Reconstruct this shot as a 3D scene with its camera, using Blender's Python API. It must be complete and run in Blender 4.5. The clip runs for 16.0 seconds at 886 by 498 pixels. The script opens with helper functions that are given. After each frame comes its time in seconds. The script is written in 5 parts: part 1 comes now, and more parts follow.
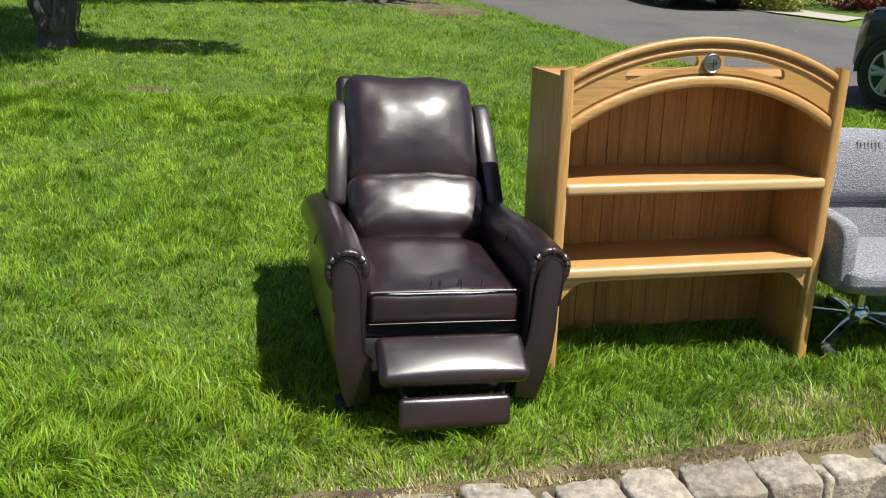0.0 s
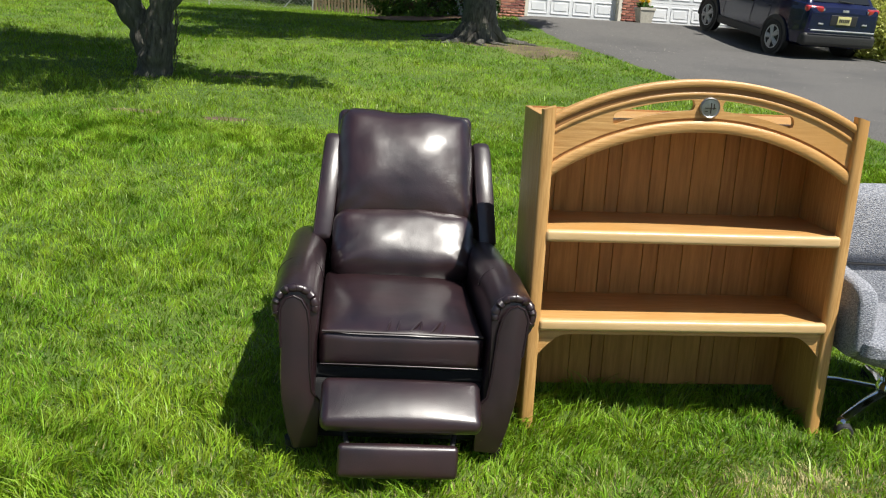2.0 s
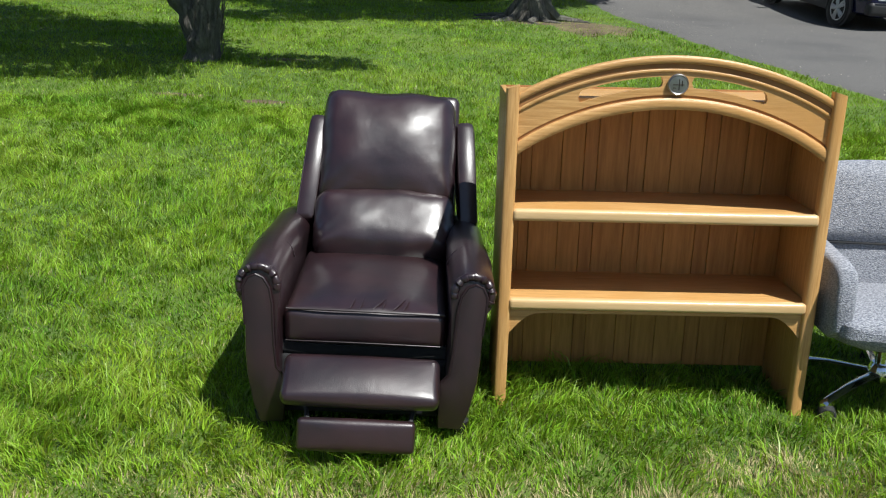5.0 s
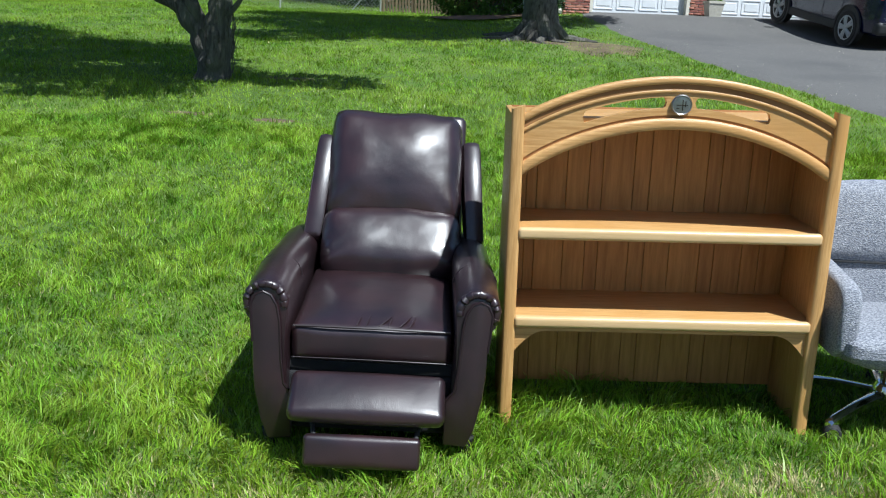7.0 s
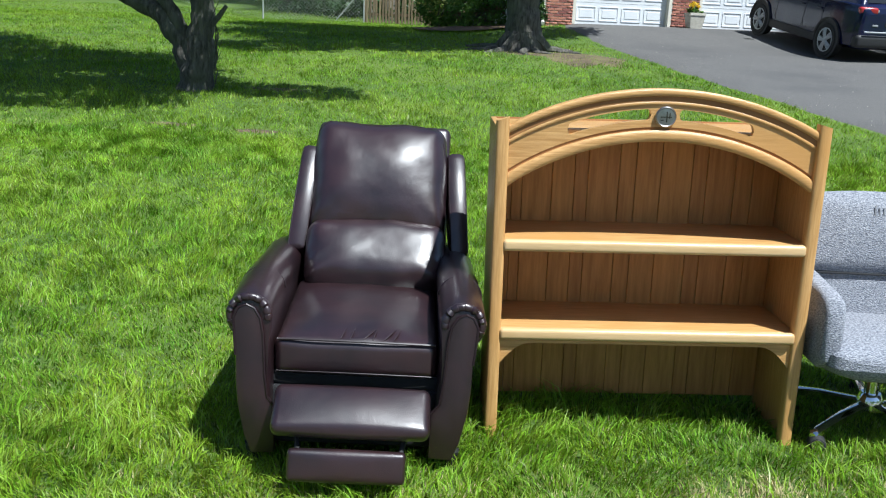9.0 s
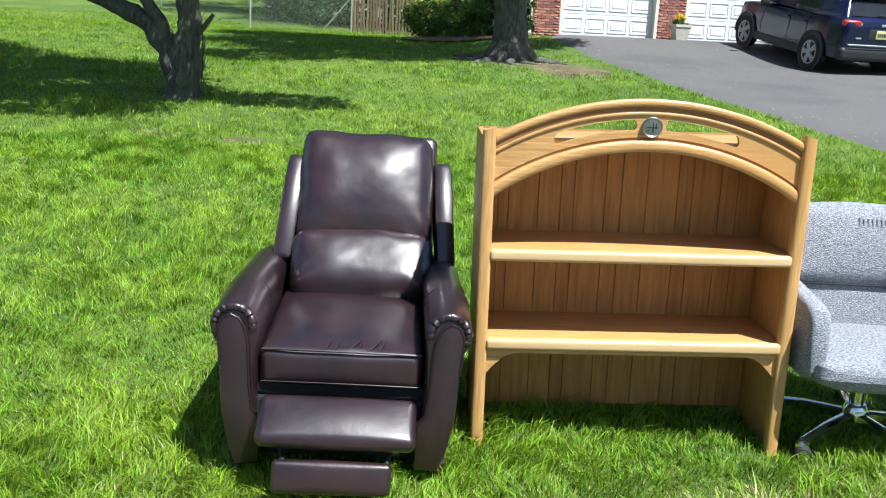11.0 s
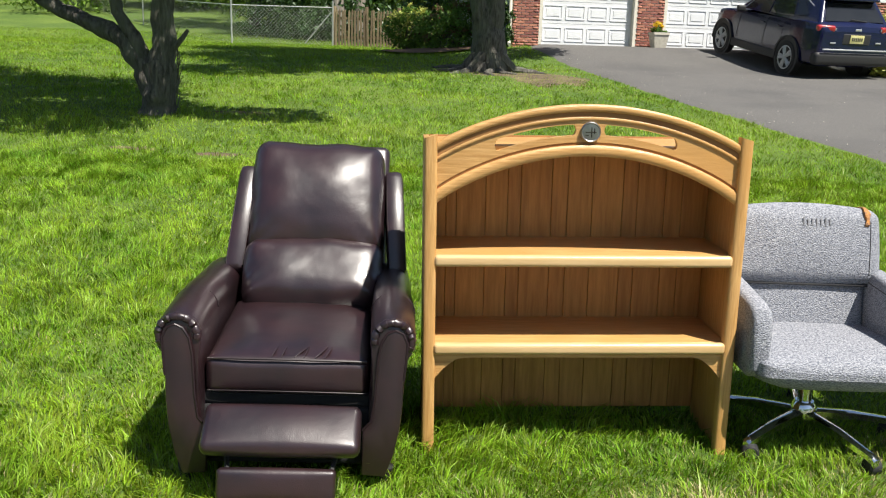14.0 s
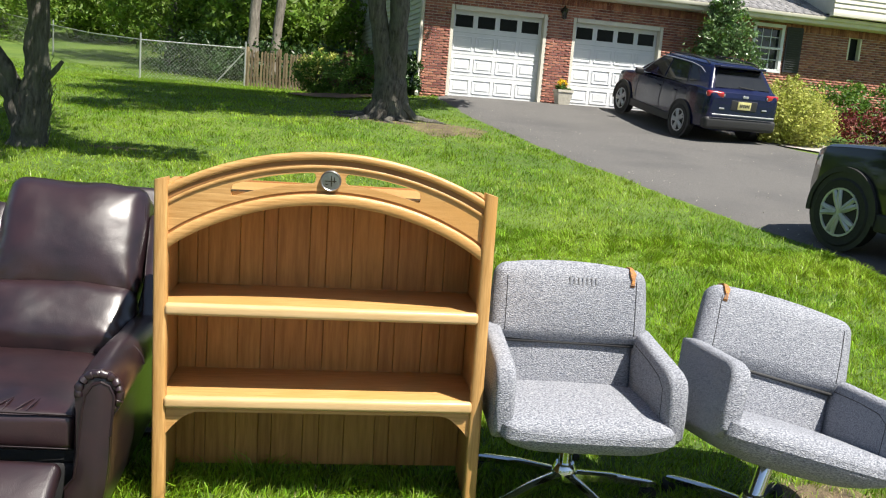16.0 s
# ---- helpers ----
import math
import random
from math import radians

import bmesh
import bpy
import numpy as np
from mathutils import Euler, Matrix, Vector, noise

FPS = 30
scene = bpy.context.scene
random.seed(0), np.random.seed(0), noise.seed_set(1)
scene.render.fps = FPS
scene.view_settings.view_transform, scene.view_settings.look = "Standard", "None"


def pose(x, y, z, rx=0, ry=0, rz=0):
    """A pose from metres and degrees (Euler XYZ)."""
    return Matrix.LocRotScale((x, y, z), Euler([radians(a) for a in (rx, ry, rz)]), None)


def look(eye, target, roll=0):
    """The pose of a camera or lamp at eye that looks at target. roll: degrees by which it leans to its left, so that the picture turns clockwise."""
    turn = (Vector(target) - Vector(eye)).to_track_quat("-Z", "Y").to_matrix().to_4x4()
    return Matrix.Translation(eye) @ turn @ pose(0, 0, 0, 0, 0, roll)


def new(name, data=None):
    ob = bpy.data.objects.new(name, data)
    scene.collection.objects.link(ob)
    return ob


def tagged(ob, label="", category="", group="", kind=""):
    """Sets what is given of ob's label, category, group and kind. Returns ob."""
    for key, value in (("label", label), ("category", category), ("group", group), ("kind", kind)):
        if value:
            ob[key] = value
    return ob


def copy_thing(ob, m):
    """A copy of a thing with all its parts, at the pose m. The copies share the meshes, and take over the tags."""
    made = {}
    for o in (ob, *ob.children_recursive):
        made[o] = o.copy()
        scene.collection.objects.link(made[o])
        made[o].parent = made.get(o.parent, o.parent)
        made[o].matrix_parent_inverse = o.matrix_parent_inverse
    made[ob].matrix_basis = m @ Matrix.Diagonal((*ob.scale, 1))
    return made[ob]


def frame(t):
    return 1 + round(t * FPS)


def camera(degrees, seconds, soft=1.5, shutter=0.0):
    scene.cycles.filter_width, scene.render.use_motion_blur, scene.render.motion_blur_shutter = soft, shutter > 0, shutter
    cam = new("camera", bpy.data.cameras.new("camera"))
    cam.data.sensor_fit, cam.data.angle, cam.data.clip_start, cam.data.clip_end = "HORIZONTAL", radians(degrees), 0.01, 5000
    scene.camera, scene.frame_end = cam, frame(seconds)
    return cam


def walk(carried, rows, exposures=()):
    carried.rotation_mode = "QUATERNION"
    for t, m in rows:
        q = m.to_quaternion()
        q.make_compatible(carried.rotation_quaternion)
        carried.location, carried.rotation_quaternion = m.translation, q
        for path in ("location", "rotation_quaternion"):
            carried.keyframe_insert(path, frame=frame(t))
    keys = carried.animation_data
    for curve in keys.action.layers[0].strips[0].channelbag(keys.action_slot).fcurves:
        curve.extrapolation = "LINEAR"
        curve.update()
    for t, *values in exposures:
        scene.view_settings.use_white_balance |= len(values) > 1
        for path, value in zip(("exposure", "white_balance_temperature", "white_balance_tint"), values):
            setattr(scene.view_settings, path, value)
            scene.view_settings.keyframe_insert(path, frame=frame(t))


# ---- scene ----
cam = camera(53.8, 16.0, soft=1.15)
PATH = [
    (0, (0.293, 0.087, 1.348), (0.561, 1.982, 0.77), 2.4),
    (0.5, (0.448, 0.098, 1.344), (0.666, 1.999, 0.763), 4.5),
    (1, (0.611, 0.073, 1.342), (0.728, 1.998, 0.812), 3.8),
    (1.5, (0.676, 0.113, 1.335), (0.75, 2.051, 0.845), 3.6),
    (2, (0.757, 0.172, 1.344), (0.775, 2.107, 0.84), 3.6),
    (2.5, (0.822, 0.221, 1.349), (0.783, 2.15, 0.822), 3.4),
    (3, (0.857, 0.226, 1.339), (0.772, 2.148, 0.794), 2.4),
    (3.5, (0.93, 0.2, 1.346), (0.808, 2.116, 0.784), 1.7),
    (4, (1.005, 0.18, 1.358), (0.885, 2.096, 0.799), 2.1),
    (6.3, (1.107, 0.132, 1.371), (0.952, 2.055, 0.841), 2.4),
    (6.5, (1.105, 0.13, 1.374), (0.95, 2.055, 0.854), 2.4),
    (7, (1.098, 0.128, 1.373), (0.939, 2.054, 0.857), 2.3),
    (7.5, (1.094, 0.138, 1.372), (0.963, 2.07, 0.874), 2.5),
    (8, (1.093, 0.141, 1.374), (0.981, 2.075, 0.877), 2.5),
    (10.3, (1.092, 0.145, 1.375), (0.953, 2.082, 0.896), 2.4),
    (10.5, (1.094, 0.146, 1.374), (0.965, 2.084, 0.897), 2.5),
    (11, (1.093, 0.152, 1.373), (0.999, 2.094, 0.904), 2.8),
    (11.5, (1.089, 0.152, 1.373), (0.982, 2.095, 0.909), 2.8),
    (12, (1.091, 0.152, 1.374), (1.002, 2.097, 0.916), 2.9),
    (12.5, (1.089, 0.151, 1.373), (1.008, 2.097, 0.92), 3.1),
    (13, (1.093, 0.149, 1.375), (0.992, 2.094, 0.923), 3.0),
    (13.5, (1.134, 0.138, 1.376), (1.01, 2.083, 0.927), 2.2),
    (14, (1.244, 0.124, 1.371), (1.171, 2.073, 0.928), 1.8),
    (14.3, (1.353, 0.152, 1.368), (1.448, 2.105, 0.952), 1.6),
    (14.5, (1.412, 0.183, 1.367), (1.57, 2.129, 0.936), 3.6),
    (15, (1.556, 0.232, 1.384), (1.715, 2.187, 0.995), 3.6),
    (15.5, (1.689, 0.245, 1.384), (1.815, 2.207, 1.014), 3.8),
    (16, (1.846, 0.226, 1.399), (1.937, 2.197, 1.07), 4.7),
]
EXPOSURES = [(0.0, 0.54, 6450, 8), (2.3, 0.58, 6450, 8), (3.0, 0.79, 6350, 8), (3.6, 0.63, 6350, 8), (4.0, 0.46, 6350, 8), (6.5, 0.55, 5550, 5), (8.0, 0.66, 5550, 5), (10.5, 0.9, 5750, 6), (11.3, 1.06, 5900, 7), (12.0, 1.04, 6500, 9), (13.5, 0.79, 6550, 9), (14.1, 0.81, 6550, 9), (14.7, 0.91, 6550, 9), (16.0, 0.95, 6550, 9)]
walk(cam, [(t, look(eye, target, roll)) for t, eye, target, roll in PATH], EXPOSURES)

# ---- world and sun ----
SUN_TO = Vector((0.40, -0.37, 0.97)).normalized()
world = bpy.data.worlds.new("sky")
scene.world = world
world.use_nodes = True
sky = world.node_tree.nodes.new("ShaderNodeTexSky")
sky.sky_type = "NISHITA"
sky.sun_disc = False
sky.sun_elevation = math.asin(SUN_TO.z)
sky.sun_rotation = math.atan2(SUN_TO.x, SUN_TO.y)
world.node_tree.links.new(sky.outputs[0], world.node_tree.nodes["Background"].inputs[0])
world.node_tree.nodes["Background"].inputs[1].default_value = 0.065
sun = new("sun", bpy.data.lights.new("sun", "SUN"))
sun.data.energy, sun.data.angle, sun.data.color = 5.0, radians(0.55), (1.0, 0.95, 0.87)
sun.matrix_world = look(SUN_TO * 30, (0, 0, 0))


# ---- materials ----
def mat(name, c1, c2, scale=8.0, rough=0.6, metal=0.0, bump=0.0, bscale=60.0, stretch=(1, 1, 1), c3=None, scale2=0.8,
        spec=0.5, coat=0.0, crough=0.05, island=0.0, objrand=0.0, coords="Object", thin=0.0):
    """A principled surface: two colours mixed by fine noise, a third by large noise, relief from a second noise."""
    m = bpy.data.materials.new(name)
    m.use_nodes = True
    t = m.node_tree
    n, l = t.nodes, t.links
    b = n["Principled BSDF"]
    tc = n.new("ShaderNodeTexCoord")
    mp = n.new("ShaderNodeMapping")
    mp.inputs["Scale"].default_value = stretch
    l.new(tc.outputs[coords], mp.inputs["Vector"])
    f = n.new("ShaderNodeTexNoise")
    f.inputs["Scale"].default_value, f.inputs["Detail"].default_value, f.inputs["Roughness"].default_value = scale, 6.0, 0.65
    l.new(mp.outputs[0], f.inputs["Vector"])
    r = n.new("ShaderNodeValToRGB")
    r.color_ramp.elements[0].position, r.color_ramp.elements[1].position = 0.35, 0.68
    r.color_ramp.elements[0].color, r.color_ramp.elements[1].color = (*c1, 1), (*c2, 1)
    l.new(f.outputs["Fac"], r.inputs["Fac"])
    out = r.outputs["Color"]
    if c3:
        g2 = n.new("ShaderNodeTexNoise")
        g2.inputs["Scale"].default_value, g2.inputs["Detail"].default_value = scale2, 4.0
        l.new(tc.outputs[coords], g2.inputs["Vector"])
        rr = n.new("ShaderNodeMapRange")
        rr.inputs["From Min"].default_value, rr.inputs["From Max"].default_value = 0.45, 0.7
        l.new(g2.outputs["Fac"], rr.inputs["Value"])
        mx = n.new("ShaderNodeMixRGB")
        l.new(rr.outputs[0], mx.inputs["Fac"])
        l.new(out, mx.inputs["Color1"])
        mx.inputs["Color2"].default_value = (*c3, 1)
        out = mx.outputs["Color"]
    for amount, node, socket in ((island, "ShaderNodeNewGeometry", "Random Per Island"), (objrand, "ShaderNodeObjectInfo", "Random")):
        if amount:
            src = n.new(node)
            k = n.new("ShaderNodeMapRange")
            k.inputs["To Min"].default_value, k.inputs["To Max"].default_value = 1 - amount, 1 + amount
            l.new(src.outputs[socket], k.inputs["Value"])
            hs = n.new("ShaderNodeHueSaturation")
            l.new(k.outputs[0], hs.inputs["Value"])
            h = n.new("ShaderNodeMapRange")
            h.inputs["To Min"].default_value, h.inputs["To Max"].default_value = 0.5 - 0.03 * amount, 0.5 + 0.03 * amount
            l.new(src.outputs[socket], h.inputs["Value"])
            l.new(h.outputs[0], hs.inputs["Hue"])
            l.new(out, hs.inputs["Color"])
            out = hs.outputs["Color"]
    l.new(out, b.inputs["Base Color"])
    b.inputs["Roughness"].default_value, b.inputs["Metallic"].default_value = rough, metal
    b.inputs["Specular IOR Level"].default_value = spec
    b.inputs["Coat Weight"].default_value = coat
    b.inputs["Coat Roughness"].default_value = crough
    if bump:
        f2 = n.new("ShaderNodeTexNoise")
        f2.inputs["Scale"].default_value, f2.inputs["Detail"].default_value = bscale, 5.0
        l.new(mp.outputs[0], f2.inputs["Vector"])
        bp = n.new("ShaderNodeBump")
        bp.inputs["Strength"].default_value, bp.inputs["Distance"].default_value = bump, 0.01
        l.new(f2.outputs["Fac"], bp.inputs["Height"])
        l.new(bp.outputs[0], b.inputs["Normal"])
    if thin:
        tr = n.new("ShaderNodeBsdfTranslucent")
        l.new(out, tr.inputs["Color"])
        ms = n.new("ShaderNodeMixShader")
        ms.inputs[0].default_value = thin
        l.new(b.outputs[0], ms.inputs[1])
        l.new(tr.outputs[0], ms.inputs[2])
        l.new(ms.outputs[0], n["Material Output"].inputs["Surface"])
    return m


def tune_bump(m, kind, scale, strength, distance=0.004, stretch=(1, 1, 1)):
    """Adds a second, cellular relief on top of the first."""
    n, l = m.node_tree.nodes, m.node_tree.links
    b = n["Principled BSDF"]
    v = n.new("ShaderNodeTexVoronoi")
    v.feature = kind
    v.inputs["Scale"].default_value = scale
    tc = n.new("ShaderNodeTexCoord")
    mp = n.new("ShaderNodeMapping")
    mp.inputs["Scale"].default_value = stretch
    l.new(tc.outputs["Object"], mp.inputs["Vector"])
    l.new(mp.outputs[0], v.inputs["Vector"])
    bp = n.new("ShaderNodeBump")
    bp.inputs["Strength"].default_value, bp.inputs["Distance"].default_value = strength, distance
    l.new(v.outputs["Distance"], bp.inputs["Height"])
    if b.inputs["Normal"].links:
        l.new(b.inputs["Normal"].links[0].from_socket, bp.inputs["Normal"])
    l.new(bp.outputs[0], b.inputs["Normal"])
    return m


LEATHER = tune_bump(mat("leather", (0.0105, 0.0050, 0.0070), (0.0210, 0.0088, 0.0110), 9, 0.40, bump=0.36, bscale=9, c3=(0.0255, 0.0098, 0.0112), scale2=5, spec=0.45, coat=0.80, crough=0.28),
                    "F1", 330, 0.18, 0.002)
PIPING = mat("piping", (0.012, 0.006, 0.008), (0.02, 0.01, 0.012), 20, 0.4)
BLACK_CLOTH = mat("black_cloth", (0.008, 0.008, 0.009), (0.014, 0.014, 0.015), 60, 0.9)
OAK = mat("oak", (0.42, 0.222, 0.070), (0.63, 0.378, 0.146), 6, 0.38, bump=0.16, bscale=30, stretch=(22, 22, 1.2), c3=(0.53, 0.28, 0.085), scale2=2.5)
OAK_FLAT = mat("oak_crosswise", (0.42, 0.222, 0.070), (0.63, 0.378, 0.146), 6, 0.36, bump=0.16, bscale=30, stretch=(1.2, 22, 22), c3=(0.53, 0.28, 0.085), scale2=2.5)
# paler oak that paints the highlight along the shelf fronts
OAK_HIGHLIGHT = mat("oak_highlight_edge", (0.55, 0.365, 0.165), (0.64, 0.45, 0.23), 5, 0.3, bump=0.08, bscale=30, stretch=(1.1, 14, 14))
OAK_BACK = mat("oak_planks", (0.325, 0.150, 0.038), (0.500, 0.255, 0.072), 5, 0.5, bump=0.1, bscale=26, stretch=(12, 12, 0.9), objrand=0.1)
# oak darkened to paint shade into the header grooves and plank gaps
SHADED_OAK = mat("shaded_oak", (0.27, 0.118, 0.034), (0.36, 0.17, 0.052), 8, 0.7)
STEEL = mat("brushed_steel", (0.30, 0.30, 0.30), (0.42, 0.42, 0.42), 30, 0.35, metal=1.0)
CHROME = mat("chrome", (0.72, 0.73, 0.75), (0.8, 0.8, 0.82), 6, 0.1, metal=1.0)
RUBBER = mat("black_rubber", (0.012, 0.012, 0.013), (0.022, 0.022, 0.022), 40, 0.75)
ORANGE = mat("orange_tape", (0.16, 0.10, 0.07), (0.62, 0.25, 0.04), 70, 0.8, bump=0.6, bscale=120)
TWEED = tune_bump(mat("grey_tweed", (0.135, 0.145, 0.175), (0.365, 0.375, 0.405), 175, 0.95, bump=0.4, bscale=180, stretch=(0.75, 1, 2.0), spec=0.12),
                  "F1", 210, 0.55, 0.004, (0.7, 1, 1.5))
TWEED.node_tree.nodes["Noise Texture"].inputs["Detail"].default_value = 1.0
TWEED.node_tree.nodes["Color Ramp"].color_ramp.elements[0].position = 0.34
TWEED.node_tree.nodes["Color Ramp"].color_ramp.elements[1].position = 0.66
RUBBED = mat("rubbed_tweed", (0.16, 0.165, 0.185), (0.30, 0.305, 0.325), 140, 0.95, spec=0.1)
ASPHALT = mat("asphalt", (0.070, 0.067, 0.064), (0.150, 0.143, 0.135), 55, 0.9, bump=0.5, bscale=130, c3=(0.082, 0.079, 0.077), scale2=0.7)
GRANITE = mat("granite", (0.17, 0.155, 0.13), (0.43, 0.39, 0.325), 30, 0.85, bump=1.0, bscale=45, c3=(0.36, 0.30, 0.205), scale2=5, objrand=0.3)
BRICK = mat("red_brick", (0.25, 0.095, 0.068), (0.40, 0.165, 0.12), 6, 0.9, bump=0.4, bscale=40, objrand=0.35)
BRICK_FAR = mat("red_brick_joined", (0.25, 0.095, 0.068), (0.40, 0.165, 0.12), 6, 0.9, bump=0.4, bscale=40, island=0.35)
MORTAR = mat("mortar", (0.52, 0.47, 0.42), (0.62, 0.57, 0.51), 12, 0.95, bump=0.3)
MORTAR_DARK = mat("weathered_mortar", (0.13, 0.11, 0.085), (0.27, 0.235, 0.185), 24, 0.95, bump=0.6, bscale=60)
WHITE = mat("white_paint", (0.66, 0.68, 0.70), (0.73, 0.74, 0.75), 3, 0.45, bump=0.05, bscale=20)
TRIM = mat("cream_trim", (0.62, 0.59, 0.50), (0.7, 0.66, 0.57), 3, 0.5, bump=0.05)
SIDING = mat("beige_siding", (0.50, 0.50, 0.43), (0.58, 0.57, 0.50), 4, 0.55, bump=0.08, bscale=30)
SHINGLE = mat("grey_shingle", (0.16, 0.16, 0.17), (0.26, 0.25, 0.25), 30, 0.95, bump=0.5, bscale=80, island=0.25)
DARK_GLASS = mat("dark_glass", (0.010, 0.012, 0.014), (0.016, 0.018, 0.02), 3, 0.04, spec=0.6)
SHUTTER = mat("black_shutter", (0.012, 0.013, 0.017), (0.02, 0.021, 0.026), 6, 0.5)
NAVY = mat("navy_car_paint", (0.0030, 0.0050, 0.030), (0.0040, 0.0065, 0.040), 3, 0.22, spec=0.35, coat=0.5)
CAR_BLACK = mat("black_car_paint", (0.008, 0.009, 0.011), (0.012, 0.013, 0.015), 3, 0.3, metal=0.3, coat=1.0)
CLADDING = mat("black_plastic", (0.018, 0.018, 0.019), (0.026, 0.026, 0.027), 40, 0.6)
ALLOY = mat("alloy", (0.42, 0.43, 0.44), (0.52, 0.53, 0.54), 8, 0.35, metal=0.35)
TAIL = mat("red_lens", (0.30, 0.012, 0.012), (0.42, 0.02, 0.02), 6, 0.12, coat=1.0)
CLEAR = mat("clear_lens", (0.22, 0.22, 0.23), (0.32, 0.32, 0.33), 6, 0.1, coat=1.0)
PLATE = mat("yellow_plate", (0.60, 0.55, 0.22), (0.68, 0.64, 0.34), 10, 0.5)
INK = mat("dark_ink", (0.02, 0.02, 0.022), (0.03, 0.03, 0.03), 10, 0.6)
BARK = mat("bark", (0.032, 0.028, 0.023), (0.150, 0.138, 0.118), 11, 0.95, bump=1.0, bscale=18, stretch=(2.2, 2.2, 0.5), c3=(0.105, 0.108, 0.080), scale2=2.5)
tune_bump(BARK, "F1", 22, 0.6, 0.02, (1, 1, 0.22))
BARK_PALE = mat("pale_bark", (0.13, 0.115, 0.095), (0.30, 0.27, 0.23), 7, 0.95, bump=0.8, bscale=14, stretch=(2.2, 2.2, 0.5))
LEAF = mat("tree_leaf", (0.065, 0.14, 0.018), (0.13, 0.24, 0.03), 3, 0.55, island=0.35, thin=0.4)
LEAF_WOOD = mat("wood_leaf", (0.085, 0.165, 0.024), (0.17, 0.27, 0.045), 3, 0.6, spec=0.2, island=0.45, thin=0.45)
DOOR_GLASS = mat("black_pane", (0.006, 0.007, 0.008), (0.01, 0.011, 0.012), 3, 0.15, spec=0.15)
LEAF_FRESH = mat("fresh_leaf", (0.11, 0.20, 0.02), (0.19, 0.29, 0.035), 3, 0.55, island=0.35, thin=0.45)
LEAF_DARK = mat("dark_leaf", (0.028, 0.065, 0.016), (0.06, 0.115, 0.028), 3, 0.4, island=0.4, thin=0.25)
LEAF_HOLLY = mat("holly_leaf", (0.07, 0.135, 0.045), (0.17, 0.26, 0.10), 3, 0.22, island=0.45, thin=0.15)
LEAF_GOLD = mat("golden_leaf", (0.36, 0.40, 0.07), (0.54, 0.54, 0.15), 3, 0.5, island=0.3, thin=0.35)
LEAF_BRONZE = mat("bronze_leaf", (0.10, 0.06, 0.03), (0.19, 0.12, 0.05), 3, 0.5, island=0.4, thin=0.3)
LEAF_RED = mat("red_leaf", (0.12, 0.018, 0.02), (0.2, 0.035, 0.03), 3, 0.5, island=0.4, thin=0.3)
PETAL = mat("yellow_petal", (0.75, 0.50, 0.02), (0.85, 0.62, 0.04), 3, 0.6, island=0.2, thin=0.3)
BLADE = mat("grass_blade", (0.108, 0.220, 0.011), (0.278, 0.412, 0.022), 2.2, 0.5, spec=0.25, island=0.62, thin=0.36, c3=(0.275, 0.380, 0.026), scale2=0.6)
BLADE_PALE = mat("pale_blade", (0.20, 0.31, 0.03), (0.34, 0.44, 0.07), 1.6, 0.4, spec=0.4, island=0.4, thin=0.35)
STRAW = mat("dry_grass", (0.40, 0.34, 0.16), (0.55, 0.47, 0.25), 2, 0.8, island=0.3, thin=0.2)
FENCE_WOOD = mat("weathered_wood", (0.17, 0.125, 0.075), (0.28, 0.21, 0.13), 5, 0.9, bump=0.4, bscale=40, stretch=(8, 8, 1), objrand=0.25)
GALV = mat("galvanised", (0.42, 0.43, 0.42), (0.55, 0.56, 0.55), 14, 0.45, metal=0.6)
MULCH = mat("mulch", (0.10, 0.055, 0.035), (0.20, 0.12, 0.075), 30, 0.95, bump=1.0, bscale=40)
STONE_POT = mat("pale_stone", (0.46, 0.43, 0.36), (0.58, 0.55, 0.47), 16, 0.9, bump=0.4, bscale=40)
SOIL = mat("bare_soil", (0.050, 0.036, 0.023), (0.155, 0.112, 0.065), 14, 0.95, bump=1.0, bscale=50, c3=(0.17, 0.15, 0.06), scale2=3)
CONCRETE = mat("pale_concrete", (0.34, 0.31, 0.27), (0.42, 0.385, 0.34), 12, 0.9, bump=0.2, bscale=60)
COPPER = mat("dark_bronze", (0.03, 0.025, 0.02), (0.05, 0.04, 0.03), 14, 0.5, metal=0.6)

# ground: soil, thatch and green mixed by noise, darkened for shade between blades
GROUND = mat("shaded_lawn_soil", (0.030, 0.060, 0.008), (0.105, 0.18, 0.017), 26, 0.95, bump=0.8, bscale=60, c3=(0.11, 0.165, 0.020), scale2=0.45)


# ---- building helpers ----
def mesh_of(name, bm, material, smooth=True):
    me = bpy.data.meshes.new(name)
    bmesh.ops.recalc_face_normals(bm, faces=bm.faces)
    bm.to_mesh(me)
    bm.free()
    me.materials.append(material)
    if smooth:
        me.polygons.foreach_set("use_smooth", [True] * len(me.polygons))
        me.set_sharp_from_angle(angle=radians(38))
    return me


def part(name, bm, material, parent, label="", at=None, smooth=True):
    ob = new(name, mesh_of(name, bm, material, smooth))
    ob.parent = parent
    if at is not None:
        ob.matrix_basis = at
    if label:
        tagged(ob, label)
    return ob


def thing(name, m, label, category, group="", kind=""):
    e = new(name)
    e.empty_display_size = 0.1
    e.matrix_basis = m
    return tagged(e, label, category, group, kind)


